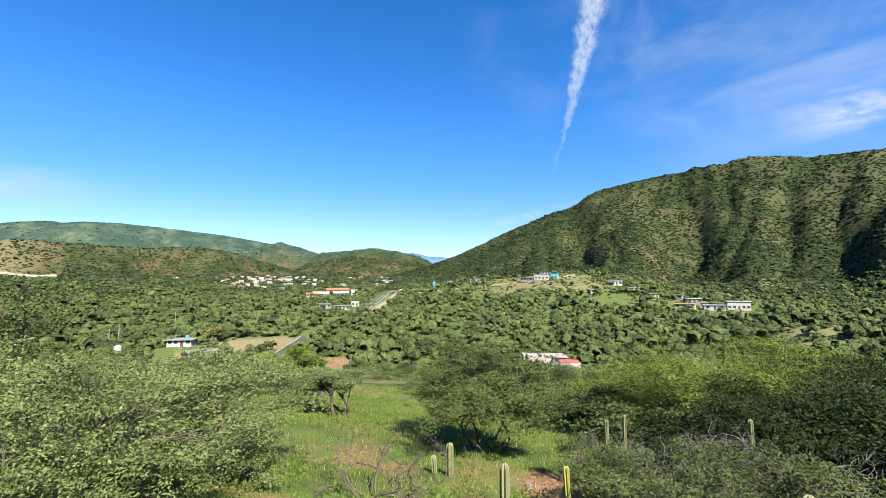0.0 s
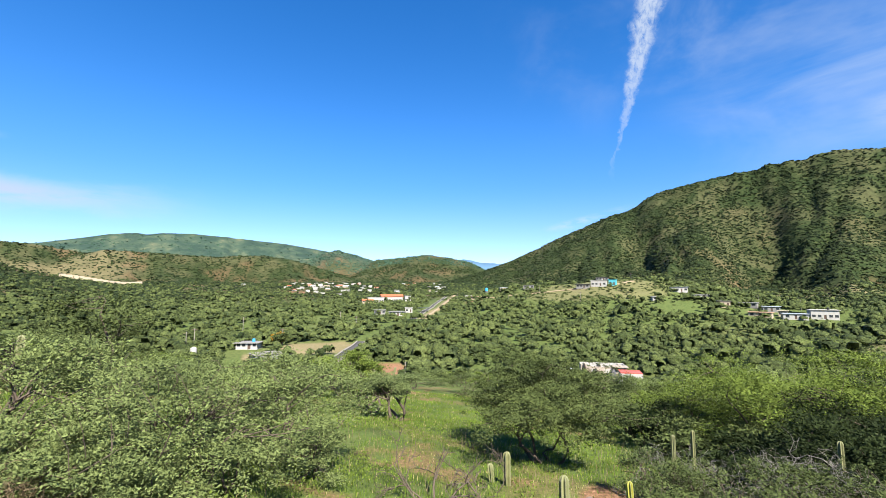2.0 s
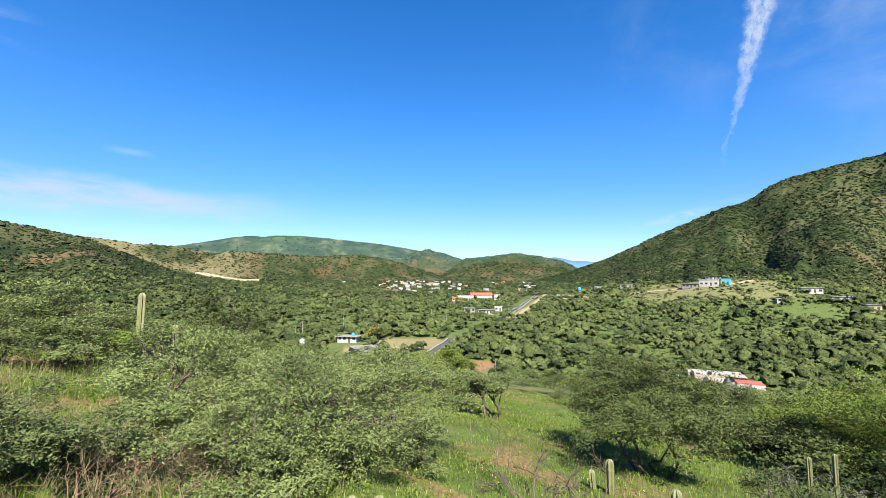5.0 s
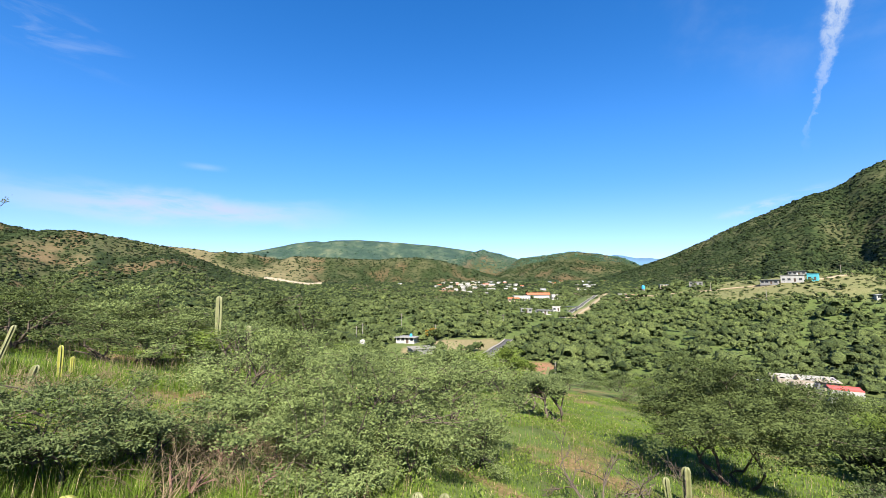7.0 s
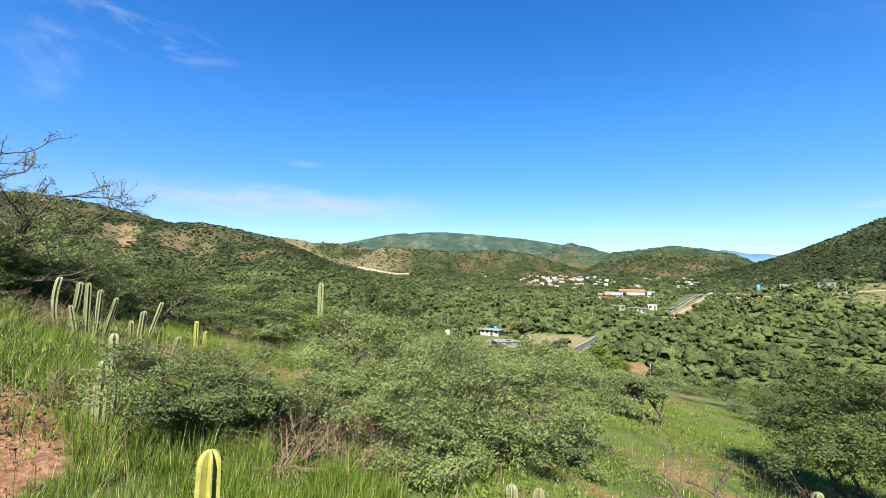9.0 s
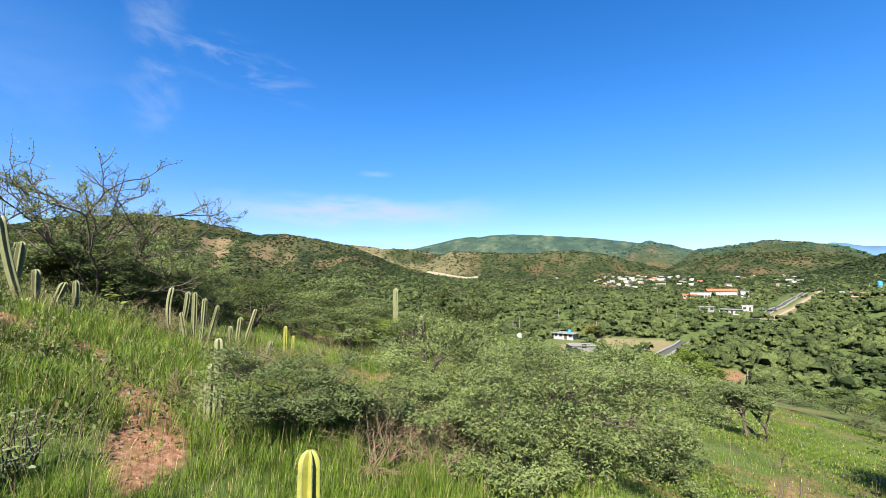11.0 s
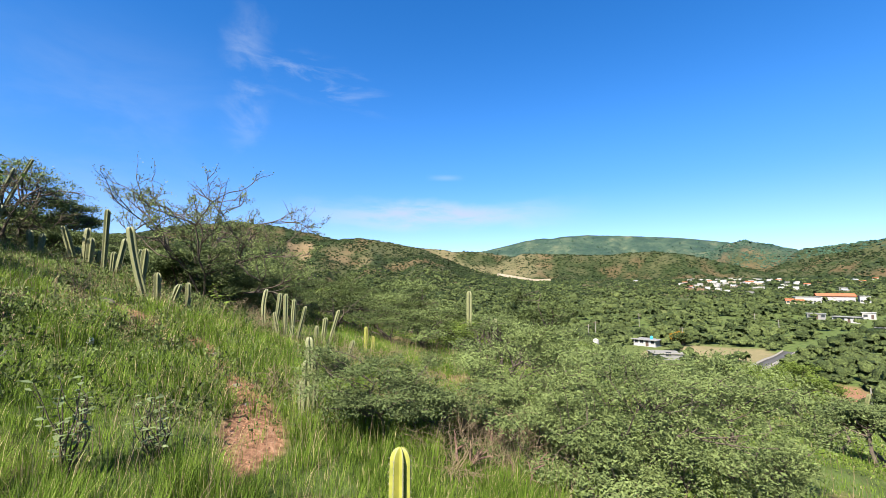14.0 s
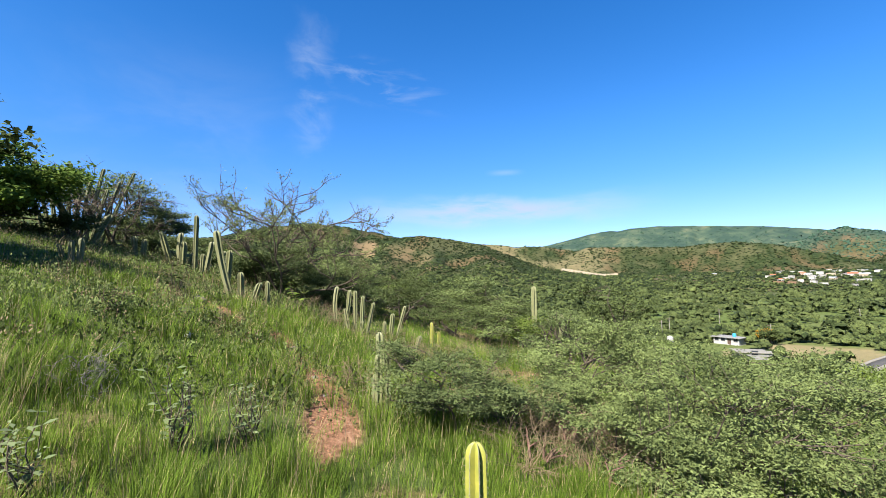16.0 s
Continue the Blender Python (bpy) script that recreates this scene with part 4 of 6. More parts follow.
for k, (lb, mt, rx, h) in enumerate(TREES):
    KINDS.append(shrub("thicket_tree", lb, (80, 88, 96, 64, 40)[k], (17, 21, 17.5, 14, 20)[k], rx, rx, h, mt, 280, 18, 0.062, h0=0.05, seed=60 + k, stems=4, r0=0.05, category="tree", tuft=0.12, twigs=24, wide=0.5, group="thicket trees"))
    FAR_KINDS.append(shrub("thicket_tree", lb, (70, 76, 30, 10, 50)[k], (44, 52, 48, 60, 55)[k], rx, rx, h, mt, 170, 12, 0.105, h0=0.05, seed=80 + k, stems=3, r0=0.05, category="tree", tuft=0.14, twigs=0, wide=0.6, group="thicket trees"))
rr = np.random.default_rng(99)
taken = []
for k in range(1500):
    if len(taken) >= 285:
        break
    a = float(rr.uniform(-36, 133)) if k > 400 else float(rr.uniform(60, 121))
    d = float(np.exp(rr.uniform(np.log(12.5), np.log(115 if k > 400 else 38))))
    if (8 < a < 36 and d < 18) or (36 <= a < 42 and d < 11) or (a > 88 and d < 13.5) or (a > 98 and d < 25) or (a < 8 and d < 14):
        continue
    x, y = polar(a, d)
    if float(cover(np.array([x]), np.array([y]))[2][0]) < 0.4 or along(ROAD, np.array([a]), np.array([d]))[0] < 6:
        continue
    if any((x - u) ** 2 + (y - w) ** 2 < (0.75 + 0.028 * d) ** 2 for u, w in taken):
        continue
    z = float(land(x, y))
    most = math.tan(radians(float(np.interp(a, TOP_AZ, TOP_EL)))) * d - z
    h = min(float(rr.uniform(1.5, 3.0)) * (1 + 0.003 * d), most * float(rr.uniform(0.8, 1.12)))
    if h < 0.6:
        continue
    taken.append((x, y))
    kind = (KINDS if d < 30 else FAR_KINDS)[(0, 1, 1, 3, 2, 3, 0, 4, 1)[int(rr.integers(0, 9))]]
    s = h / 2.05
    w_ = max(s, 0.8) * float(rr.uniform(0.9, 1.25))
    ob = copy_thing(kind, pose(x, y, z - 0.03, 0, 0, float(rr.uniform(0, 360))))
    ob.scale = (w_, w_, s)


# thorny bare trees
REDWOOD = plain_material("reddish dead wood", (0.22, 0.13, 0.10), 0.95, vary=0.5, scale=14)
def thorn_tree(name, label, az, d, h, spread, seed, bark, leaves=0, stems=5, levels=3, lean=(0, 0), r0=0.035, leafm=None, kinks=0.25, flat=1.0, climb=0.0):
    rr = np.random.default_rng(seed)
    p = spot(az, d, -0.05)
    ob = thing(name, label, "tree" if h > 1.5 else "shrub", "", pose(p.x, p.y, p.z, 0, 0, az))
    out, tips = [], []

    def fork(at, way, length, r, level):
        steps = 6
        pts = [np.array(at, float)]
        w = np.array(way, float)
        for _ in range(steps - 1):
            w = unit(w + rr.normal(0, kinks, 3) + np.array([0, 0, -0.02 if level < 2 else 0.02]))
            pts.append(pts[-1] + w * length / (steps - 1))
        out.append(tube(pts, np.linspace(r, r * 0.45, steps), 5 if level == 0 else 3))
        if level >= levels:
            tips.extend(pts[2:])
            return
        for q in range(rr.integers(3, 6)):
            k = int(rr.integers(2, steps))
            nw = unit(w + rr.normal(0, 0.75, 3) * [1, 1, 0.55 * flat] + [0, 0, climb])
            fork(pts[k], nw, length * rr.uniform(0.4, 0.7), r * 0.62, level + 1)

    for k in range(stems):
        a = 2 * math.pi * k / stems + rr.uniform(-0.4, 0.4)
        way = unit(np.array([math.cos(a) * spread / h * 1.1 + lean[0], math.sin(a) * spread / h * 0.9 + lean[1], 1.0]))
        fork((rr.normal(0, 0.06), rr.normal(0, 0.06), 0), way, h * 0.62 / max(way[2], 0.5), r0 * rr.uniform(0.7, 1), 0)
    v, q = joined(out)
    part("branchwork", mesh_of("branchwork", v, quads=q, smooth=True), bark, ob, "crooked thorny branches")
    if leaves:
        tips = np.array(tips)
        odds = np.clip(1.25 - tips[:, 2] / h, 0.12, 1) ** 1.5
        c = tips[rr.choice(len(tips), leaves, p=odds / odds.sum())] + rr.normal(0, 0.035, (leaves, 3))
        w = unit(rr.normal(0, 1, (leaves, 3)))
        n = unit(np.cross(w, rr.normal(0, 1, (leaves, 3))))
        ln = 0.045 * rr.uniform(0.6, 1.3, leaves)
        lv, lq = leaf_quads(c, w, n, ln, ln * 0.42)
        part("foliage", mesh_of("foliage", lv, quads=lq), leafm or LEAF_GREY, ob, "sparse small green leaves")
    return ob


thorn_tree("thorn_tree", "spreading half-bare thorn tree against the sky beside cacti", 103.6, 12.2, 2.85, 1.35, 5, BARK, 22000, stems=9, levels=3, r0=0.042, leafm=LEAF, kinks=0.2, flat=0.9, climb=0.3, lean=(0.15, 0.0))
shrub("feathery_shrub", "leafy thorn shrub below the bare branches", 105.3, 12.4, 1.0, 0.9, 1.35, LEAF_GREY, 420, 34, 0.05, h0=-0.2, seed=15, twigs=60)
thorn_tree("thorn_tree", "bare dark thorn tree at the top of the slope", 120.6, 18.2, 2.5, 1.9, 8, BARK, 5000, stems=4, levels=3, r0=0.045, leafm=LEAF_DARK)
thorn_tree("thorn_tree", "bare dark thorn tree at the top of the slope", 117.4, 18.6, 1.9, 1.4, 18, BARK, 4200, stems=4, levels=3, r0=0.04, leafm=LEAF_DARK)
thorn_tree("thorn_tree", "bare thorn tree with fine twigs on the slope", 123.6, 17.0, 2.5, 1.3, 28, BARK, 1200, stems=5, levels=3, r0=0.04)
thorn_tree("dead_shrub", "leafless dark thorn shrub in the clearing", 28.5, 5.9, 0.75, 0.75, 9, BARK, 60, stems=5, levels=2, r0=0.016)
thorn_tree("dead_shrub", "leafless dark thorn shrub in the clearing", 22.0, 6.6, 0.5, 0.6, 19, BARK, 40, stems=4, levels=2, r0=0.014)
for k, (a, d, h, s) in enumerate(((-8, 7.4, 1.5, 1.1), (-13.5, 7.2, 1.3, 1.1), (-1, 8.6, 0.9, 0.7), (-10.5, 6.4, 1.0, 0.9), (-17.5, 6.8, 1.0, 0.9), (4.5, 8.0, 0.6, 0.6))):
    thorn_tree("dead_shrub", "tangled dead grey thorn shrub", a, d, h, s, 30 + k, DEADWOOD, 0, stems=9, levels=3, r0=0.013, kinks=0.5)
for k, (a, d, h, s) in enumerate(((73, 5.6, 0.6, 0.4), (80, 6.8, 0.7, 0.5), (88, 7.6, 0.6, 0.5), (98, 9.6, 0.5, 0.5), (95, 5.5, 0.35, 0.3), (68, 4.8, 0.5, 0.35), (100, 10.5, 0.5, 0.5), (84, 8.5, 0.6, 0.5), (70, 5.2, 0.65, 0.4), (75, 4.4, 0.5, 0.35), (79, 5.6, 0.6, 0.4), (66, 5.4, 0.6, 0.4), (72.5, 6.4, 0.7, 0.5), (82, 5.6, 0.5, 0.4), (115, 8.6, 0.3, 0.35), (109, 7.6, 0.3, 0.3))):
    thorn_tree("dry_brush", "pinkish brown dry brush among the grass", a, d, h, s, 50 + k, STRAW, 0, stems=16, levels=2, r0=0.006, kinks=0.3)

# ---- cacti ----
m, t, b = material("cactus skin", 0.55, spec=0.35)
oi = t.nodes.new("ShaderNodeObjectInfo")
cn = noise_tex(t, 9.0, 4)
base = ramp(t, cn, [(0.3, (0.080, 0.086, 0.034)), (0.7, (0.160, 0.158, 0.072))])
base = blend(t, mathnode(t, "MULTIPLY", oi.outputs["Random"], 0.5), base, (0.15, 0.16, 0.075))
t.links.new(base, b.inputs["Base Color"])
bump(t, b, noise_tex(t, 60.0, 2), 0.2, 0.01)
CACTUS = m
m, t, b = material("yellowed cactus skin", 0.55, spec=0.35)
t.links.new(ramp(t, noise_tex(t, 9.0, 4), [(0.3, (0.13, 0.145, 0.026)), (0.65, (0.24, 0.23, 0.04)), (0.8, (0.19, 0.15, 0.06))]), b.inputs["Base Color"])
CACTUS_YELLOW = m
RIB = plain_material("pale woolly rib edge", (0.21, 0.21, 0.12), 0.9, vary=0.5, scale=30, stain=(0.14, 0.15, 0.07))
SPINE = plain_material("grey cactus spines", (0.28, 0.25, 0.20), 0.8, vary=0.3, scale=30)


def column(h, r, ribs=6, lean=(0.0, 0.0), curve=(0.0, 0.0), seed=0, base_z=-0.08):
    """A ribbed column with a rounded woolly top; the rib edges are faces of their own."""
    rr = np.random.default_rng(seed)
    rows_, n = 18, ribs * 4
    vs = []
    body = h - 1.1 * r
    levels = [base_z + (body - base_z) * k / 10 for k in range(11)] + [body + 1.1 * r * q for q in (0.25, 0.48, 0.68, 0.83, 0.93, 0.985, 1.0)]
    for z in levels:
        u = (z - base_z) / (h - base_z)
        hz = (h - z) / r
        rad = r * (math.sqrt(max(0.0, 1 - (1 - min(hz / 1.1, 1)) ** 2)) * 0.9 + 0.1)
        rad *= 1 - 0.22 * (1 - u) ** 3 + 0.05 * math.sin(u * 9 + seed) * rr.uniform(0.5, 1)
        cx = lean[0] * u * h + curve[0] * u * u * h
        cy = lean[1] * u * h + curve[1] * u * u * h
        for j in range(n):
            s = (0.52, 0.84, 1.0, 1.0)[j % 4]
            a = 2 * math.pi * (j // 4 + (0.0, 0.3, 0.44, 0.56)[j % 4]) / ribs
            vs.append((cx + rad * s * math.cos(a), cy + rad * s * math.sin(a), z))
    faces, mats = [], []
    for k in range(rows_ - 1):
        for j in range(n):
            jn = (j + 1) % n
            faces.append((k * n + j, k * n + jn, (k + 1) * n + jn, (k + 1) * n + j))
            mats.append(1 if j % 4 == 2 else 0)
    faces.append(tuple((rows_ - 1) * n + j for j in range(n)))
    mats.append(1)
    me = mesh_of("column", vs, faces=faces)
    me.polygons.foreach_set("material_index", mats)
    me.update()
    return me


def spines(h, r, ribs, lean, curve, seed, size=0.014):
    """Short spine stars up the rib edges."""
    rr = np.random.default_rng(seed)
    out = []
    for k in range(ribs):
        a = 2 * math.pi * (k + 0.5) / ribs
        for z in np.arange(0.05, h - r * 0.5, 0.035):
            u = z / h
            c = np.array([lean[0] * z + curve[0] * u * u * h + r * 0.99 * math.cos(a), lean[1] * z + curve[1] * u * u * h + r * 0.99 * math.sin(a), z])
            for q in range(3):
                w = unit(np.array([math.cos(a), math.sin(a), 0]) + rr.normal(0, 0.7, 3))
                out.append(tube([c, c + w * size], [0.0013, 0.0004], 3))
    return joined(out)


def cactus(label, az, d, stems, skin=None, spiny=False, group="columnar cacti", sink=0.04):
    """Stems: side, depth, height, radius, lean sideways, curve sideways."""
    p = spot(az, d, -sink)
    ob = thing("columnar_cactus", label, "cactus", group, pose(p.x, p.y, p.z, 0, 0, az))
    for k, (sx, sy, h, r, ln, cv) in enumerate(stems):
        sd = int(az * 7 + d * 31 + k * 13)
        r = r * 0.8
        me = column(h, r, 5 + sd % 3, (ln, 0.05 * math.sin(sd)), (cv, 0.0), sd)
        me.materials.append(skin or CACTUS)
        me.materials.append(RIB)
        st = part("stem", me, None, ob)
        st.location = (sx, sy, 0)
        if spiny:
            v, q = spines(h, r, 5 + sd % 3, (ln, 0.05 * math.sin(sd)), (cv, 0.0), sd)
            tagged(part("spine_rows", mesh_of("spine_rows", v, quads=q), SPINE, st, "short grey spines"), kind="stuff")
    return ob


cactus("short yellowing columnar cactus in tall grass", 81.0, 3.09, [(0.03, 0, 0.60, 0.08, 0.0, 0.0)], CACTUS_YELLOW, True)
cactus("pale green columnar cactus with two joined stems", 91.5, 5.0, [(0, 0, 0.62, 0.055, 0.0, 0.0), (0.075, 0.02, 0.60, 0.045, 0.02, 0.0), (-0.03, 0.05, 0.42, 0.05, 0.0, 0.0)], None, True)
cactus("slender columnar cactus beside the trail", 91.25, 6.4, [(0, 0, 0.62, 0.068, -0.07, 0.0)], None, True)
cactus("tall solitary columnar cactus above the thicket", 72.45, 13.7, [(0, 0, 1.95, 0.11, 0.0, 0.0), (0.75, -0.5, 1.15, 0.09, 0.0, 0.0)])
cactus("cluster of upright green cactus stems", 94.8, 9.9, [(0, 0, 0.92, 0.065, -0.04, 0.02), (0.12, 0.05, 0.80, 0.06, 0.04, 0.0), (-0.10, -0.1, 0.55, 0.055, -0.22, 0.0), (0.22, 0.1, 0.66, 0.055, 0.24, 0.0), (0.10, -0.15, 0.28, 0.05, 0.15, 0.0)])
cactus("dark forked cactus curving upward", 96.8, 10.0, [(0, 0, 0.9, 0.06, -0.35, 0.30), (0.1, 0.05, 0.82, 0.065, 0.22, -0.08)])
cactus("small cluster of cactus stems in shade", 90.6, 10.1, [(0, 0, 0.62, 0.07, 0.10, 0.0), (0.1, 0.05, 0.78, 0.05, 0.30, 0.0), (-0.12, 0, 0.45, 0.06, 0.0, 0.0)])
cactus("short dark cactus stump leaning aside", 87.6, 9.2, [(0, 0, 0.35, 0.07, 0.35, 0.0)])
cactus("pair of thin yellow-green cactus stems", 85.4, 10.0, [(0, 0, 0.55, 0.055, 0.0, 0.0), (0.16, 0, 0.35, 0.045, 0.0, 0.0)], CACTUS_YELLOW)
cactus("tall straight columnar cactus on the slope", 113.0, 14.0, [(0, 0, 1.62, 0.085, 0.0, 0.0), (0.16, -0.1, 0.55, 0.075, 0.05, 0.0)], None, True)
cactus("pair of short leaning cactus stems on the slope", 112.0, 14.6, [(0, 0, 0.98, 0.10, 0.16, 0.0), (0.30, 0.1, 0.72, 0.09, 0.26, 0.0)])
cactus("thick leaning columnar cactus with pale ribs", 108.7, 10.5, [(0, 0, 1.46, 0.095, -0.34, 0.10), (0.15, -0.1, 0.60, 0.085, -0.04, 0.0), (0.36, -0.12, 0.38, 0.085, 0.38, 0.0)], None, True)
cactus("slender upright cactus behind a leaning one", 109.6, 11.6, [(0, 0, 0.95, 0.10, 0.06, 0.0)])
cactus("slender cactus below the thorn tree", 105.0, 10.6, [(0, 0, 0.55, 0.07, -0.05, 0.0)])
cactus("branching cactus with round woolly stem tops", 115.2, 14.6, [(0, 0, 0.98, 0.11, -0.30, 0.0), (0.16, 0.05, 0.98, 0.105, -0.02, 0.05), (0.24, -0.05, 0.72, 0.12, 0.03, 0.0), (0.42, 0.1, 0.40, 0.11, 0.15, 0.0)])
cactus("short pair of cactus stems with pale tops", 118.6, 16.2, [(0, 0, 0.66, 0.10, -0.10, 0.0), (0.16, 0, 0.58, 0.10, 0.06, 0.0)])
cactus("curved pale cactus stems below dark trees", 123.6, 16.6, [(0, 0, 1.12, 0.12, -0.12, -0.28), (0.42, 0, 0.86, 0.14, 0.20, 0.22), (-0.14, 0.05, 0.80, 0.11, -0.06, 0.0)])
cactus("dark stubby cactus trio on the slope", 122.7, 11.5, [(0, 0, 0.56, 0.075, 0.05, 0.0), (-0.11, 0, 0.50, 0.07, -0.04, 0.0), (-0.2, 0.1, 0.42, 0.055, -0.3, 0.0)])
cactus("organ-pipe cactus with many upright stems", 123.9, 18.0, [(0.13 * k - 0.6, 0.15 * ((k * 7) % 4), 2.1 + 0.4 * math.sin(k * 2.1), 0.078, 0.06 * (k - 5), 0.03) for k in range(11)])
cactus("blunt green cactus top in the clearing", 13.07, 5.63, [(0, 0, 0.69, 0.07, 0.0, 0.0)], None, True)
cactus("grey-green cactus stump beside the shrub", 19.2, 7.2, [(0, 0, 0.52, 0.075, 0.0, 0.0), (-0.22, 0.1, 0.30, 0.06, -0.1, 0.0)])
cactus("small yellow-green cactus on red soil", 6.0, 5.5, [(0, 0, 0.74, 0.045, -0.05, 0.0)], CACTUS_YELLOW)
cactus("slender pair of columnar cacti in thorn scrub", 1.3, 7.35, [(0, 0, 1.12, 0.038, 0.0, 0.0), (0.25, 0.2, 1.16, 0.036, 0.0, 0.0)])
cactus("tall grey-green cactus in dead scrub", -12.6, 8.4, [(0, 0, 1.22, 0.05, 0.0, 0.0)])
cactus("blunt green cactus top in thorn scrub", -14.6, 4.8, [(0, 0, 0.92, 0.075, 0.0, 0.0)])
cactus("blunt twin cactus tops beside the shrub", 48.9, 4.5, [(0, 0, 0.22, 0.085, 0.0, 0.0), (0.24, 0.1, 0.16, 0.07, 0.05, 0.0)], None, True)
cactus("organ-pipe cactus with pale upright stems", 36.0, 17.0, [(0.13 * k - 0.9, 0.15 * ((k * 5) % 4), 0.9 + 0.35 * math.sin(k * 1.7), 0.06, 0.05 * (k - 7), 0.0) for k in range(14)])

# ---- grass, herbs, weeds ----
def blades(name, n, az0, az1, r0, r1, low, high, wide, mat, label, power=0.6, bare=True, clump=0.35, seed=1, droop=0.5):
    rr = np.random.default_rng(seed)
    az = rr.uniform(az0, az1, n)
    d = rr.uniform(r0**power, r1**power, n) ** (1 / power)
    x, y = polar(az, d)
    soil = cover(x, y)[0]
    dens = sstep(fbm(x * 1.1, y * 1.1, 200 + seed, 3), clump, clump + 0.22)
    keep = rr.random(n) < dens * (1 - soil * 0.93 if bare else 1)
    x, y, d = x[keep], y[keep], d[keep]
    n = len(x)
    tall = rr.uniform(low, high, n) * (0.6 + 0.7 * fbm(x * 0.8, y * 0.8, 300 + seed, 2))
    base = np.stack([x, y, land(x, y) - 0.02], -1)
    a = rr.uniform(0, 2 * np.pi, n)
    lean = np.stack([np.cos(a), np.sin(a), 0 * a], -1) * (rr.uniform(0.05, droop, n) * tall)[:, None]
    side = np.stack([-np.sin(a + 0.6), np.cos(a + 0.6), 0 * a], -1) * (wide * (0.6 + d / 8) * rr.uniform(0.7, 1.3, n))[:, None]
    up = np.stack([0 * a, 0 * a, tall], -1)
    v = np.stack([base - side, base + side, base + up * 0.6 + lean * 0.35 + side * 0.8, base + up * 0.6 + lean * 0.35 - side * 0.8, base + up * 0.97 + lean], 1)
    k = 5 * np.arange(n)[:, None]
    me = mesh_of(name, v.reshape(-1, 3), quads=k + [0, 1, 2, 3], tris=k + [3, 2, 4])
    return tagged(part(name, me, mat), label, "grass", kind="stuff")


def tussocks(name, n, per, az0, az1, r0, r1, low, high, wide, mat, label, seed):
    """Grass in separate tufts whose blades splay outward."""
    rr = np.random.default_rng(seed)
    az = rr.uniform(az0, az1, n)
    d = rr.uniform(r0**0.75, r1**0.75, n) ** (1 / 0.75)
    x, y = polar(az, d)
    keep = rr.random(n) < (1 - 0.9 * cover(x, y)[0]) * sstep(fbm(x * 0.9, y * 0.9, 210 + seed, 3), 0.36, 0.54)
    x, y, d = x[keep], y[keep], d[keep]
    n = len(x)
    tall = np.repeat(rr.uniform(low, high, n) * (0.45 + 1.0 * sstep(fbm(x * 1.1, y * 1.1, 310 + seed, 2), 0.3, 0.7)), per) * rr.uniform(0.5, 1.1, n * per)
    spread = np.repeat(rr.uniform(0.03, 0.10, n), per)
    a, q = rr.uniform(0, 2 * np.pi, n * per), np.sqrt(rr.random(n * per))
    bx, by = np.repeat(x, per) + np.cos(a) * q * spread, np.repeat(y, per) + np.sin(a) * q * spread
    base = np.stack([bx, by, np.repeat(land(x, y) - 0.03, per)], -1)
    lean = np.stack([np.cos(a), np.sin(a), 0 * a], -1) * (q * rr.uniform(0.1, 0.75, n * per) * tall)[:, None]
    side = np.stack([-np.sin(a + 0.5), np.cos(a + 0.5), 0 * a], -1) * (wide * (0.6 + np.repeat(d, per) / 8) * rr.uniform(0.7, 1.3, n * per))[:, None]
    up = np.stack([0 * a, 0 * a, tall], -1)
    v = np.stack([base - side, base + side, base + up * 0.6 + lean * 0.35 + side * 0.8, base + up * 0.6 + lean * 0.35 - side * 0.8, base + up * 0.95 + lean], 1)
    k = 5 * np.arange(n * per)[:, None]
    me = mesh_of(name, v.reshape(-1, 3), quads=k + [0, 1, 2, 3], tris=k + [3, 2, 4])
    return tagged(part(name, me, mat), label, "grass", kind="stuff")


def herbs(name, n, az0, az1, r0, r1, mat, label, leaf, seed):
    rr = np.random.default_rng(seed)
    shapes = []
    for k in range(5):
        q = np.random.default_rng(seed * 10 + k)
        c = q.normal(0, 1, (16, 3)) * [0.5, 0.5, 0.25] + [0, 0, 0.5]
        w = unit(q.normal(0, 1, (16, 3)) + [0, 0, 0.4])
        nn = unit(np.cross(w, q.normal(0, 1, (16, 3))))
        shapes.append(leaf_quads(c, w, nn, np.full(16, leaf), np.full(16, leaf * 0.5)))
    az, d = rr.uniform(az0, az1, n), rr.uniform(r0**0.7, r1**0.7, n) ** (1 / 0.7)
    x, y = polar(az, d)
    keep = rr.random(n) < (1 - 0.8 * cover(x, y)[0]) * sstep(fbm(x * 0.7, y * 0.7, 400 + seed, 3), 0.35, 0.6)
    x, y = x[keep], y[keep]
    s = rr.uniform(0.06, 0.17, len(x))
    scatter(name, shapes, x, y, land(x, y) - 0.01, s, s * rr.uniform(0.8, 1.6, len(x)), rr.uniform(0, 6.3, len(x)), mat, label, "herbs")


herbs("low_herbs", 2200, 98, 136, 5.5, 19, STRAW, "dry brown litter and dead leaves between herbs", 0.2, 8)
herbs("low_herbs", 4200, 96, 136, 6.0, 19, LEAF, "low leafy green herbs on the upper slope", 0.3, 9)
tussocks("tall_grass", 4300, 40, 62, 136, 1.4, 10.5, 0.13, 0.31, 0.0014, GRASS, "tall fresh green grass on the slope", 1)
tussocks("tall_grass", 2400, 30, 76, 136, 1.4, 7.0, 0.10, 0.27, 0.0014, GRASS, "fresh green grass tufts near the trail", 11)
blades("short_grass", 165000, 62, 136, 1.4, 17, 0.05, 0.17, 0.0015, GRASS, "short green grass between the tufts", 0.7, clump=0.14, seed=7)
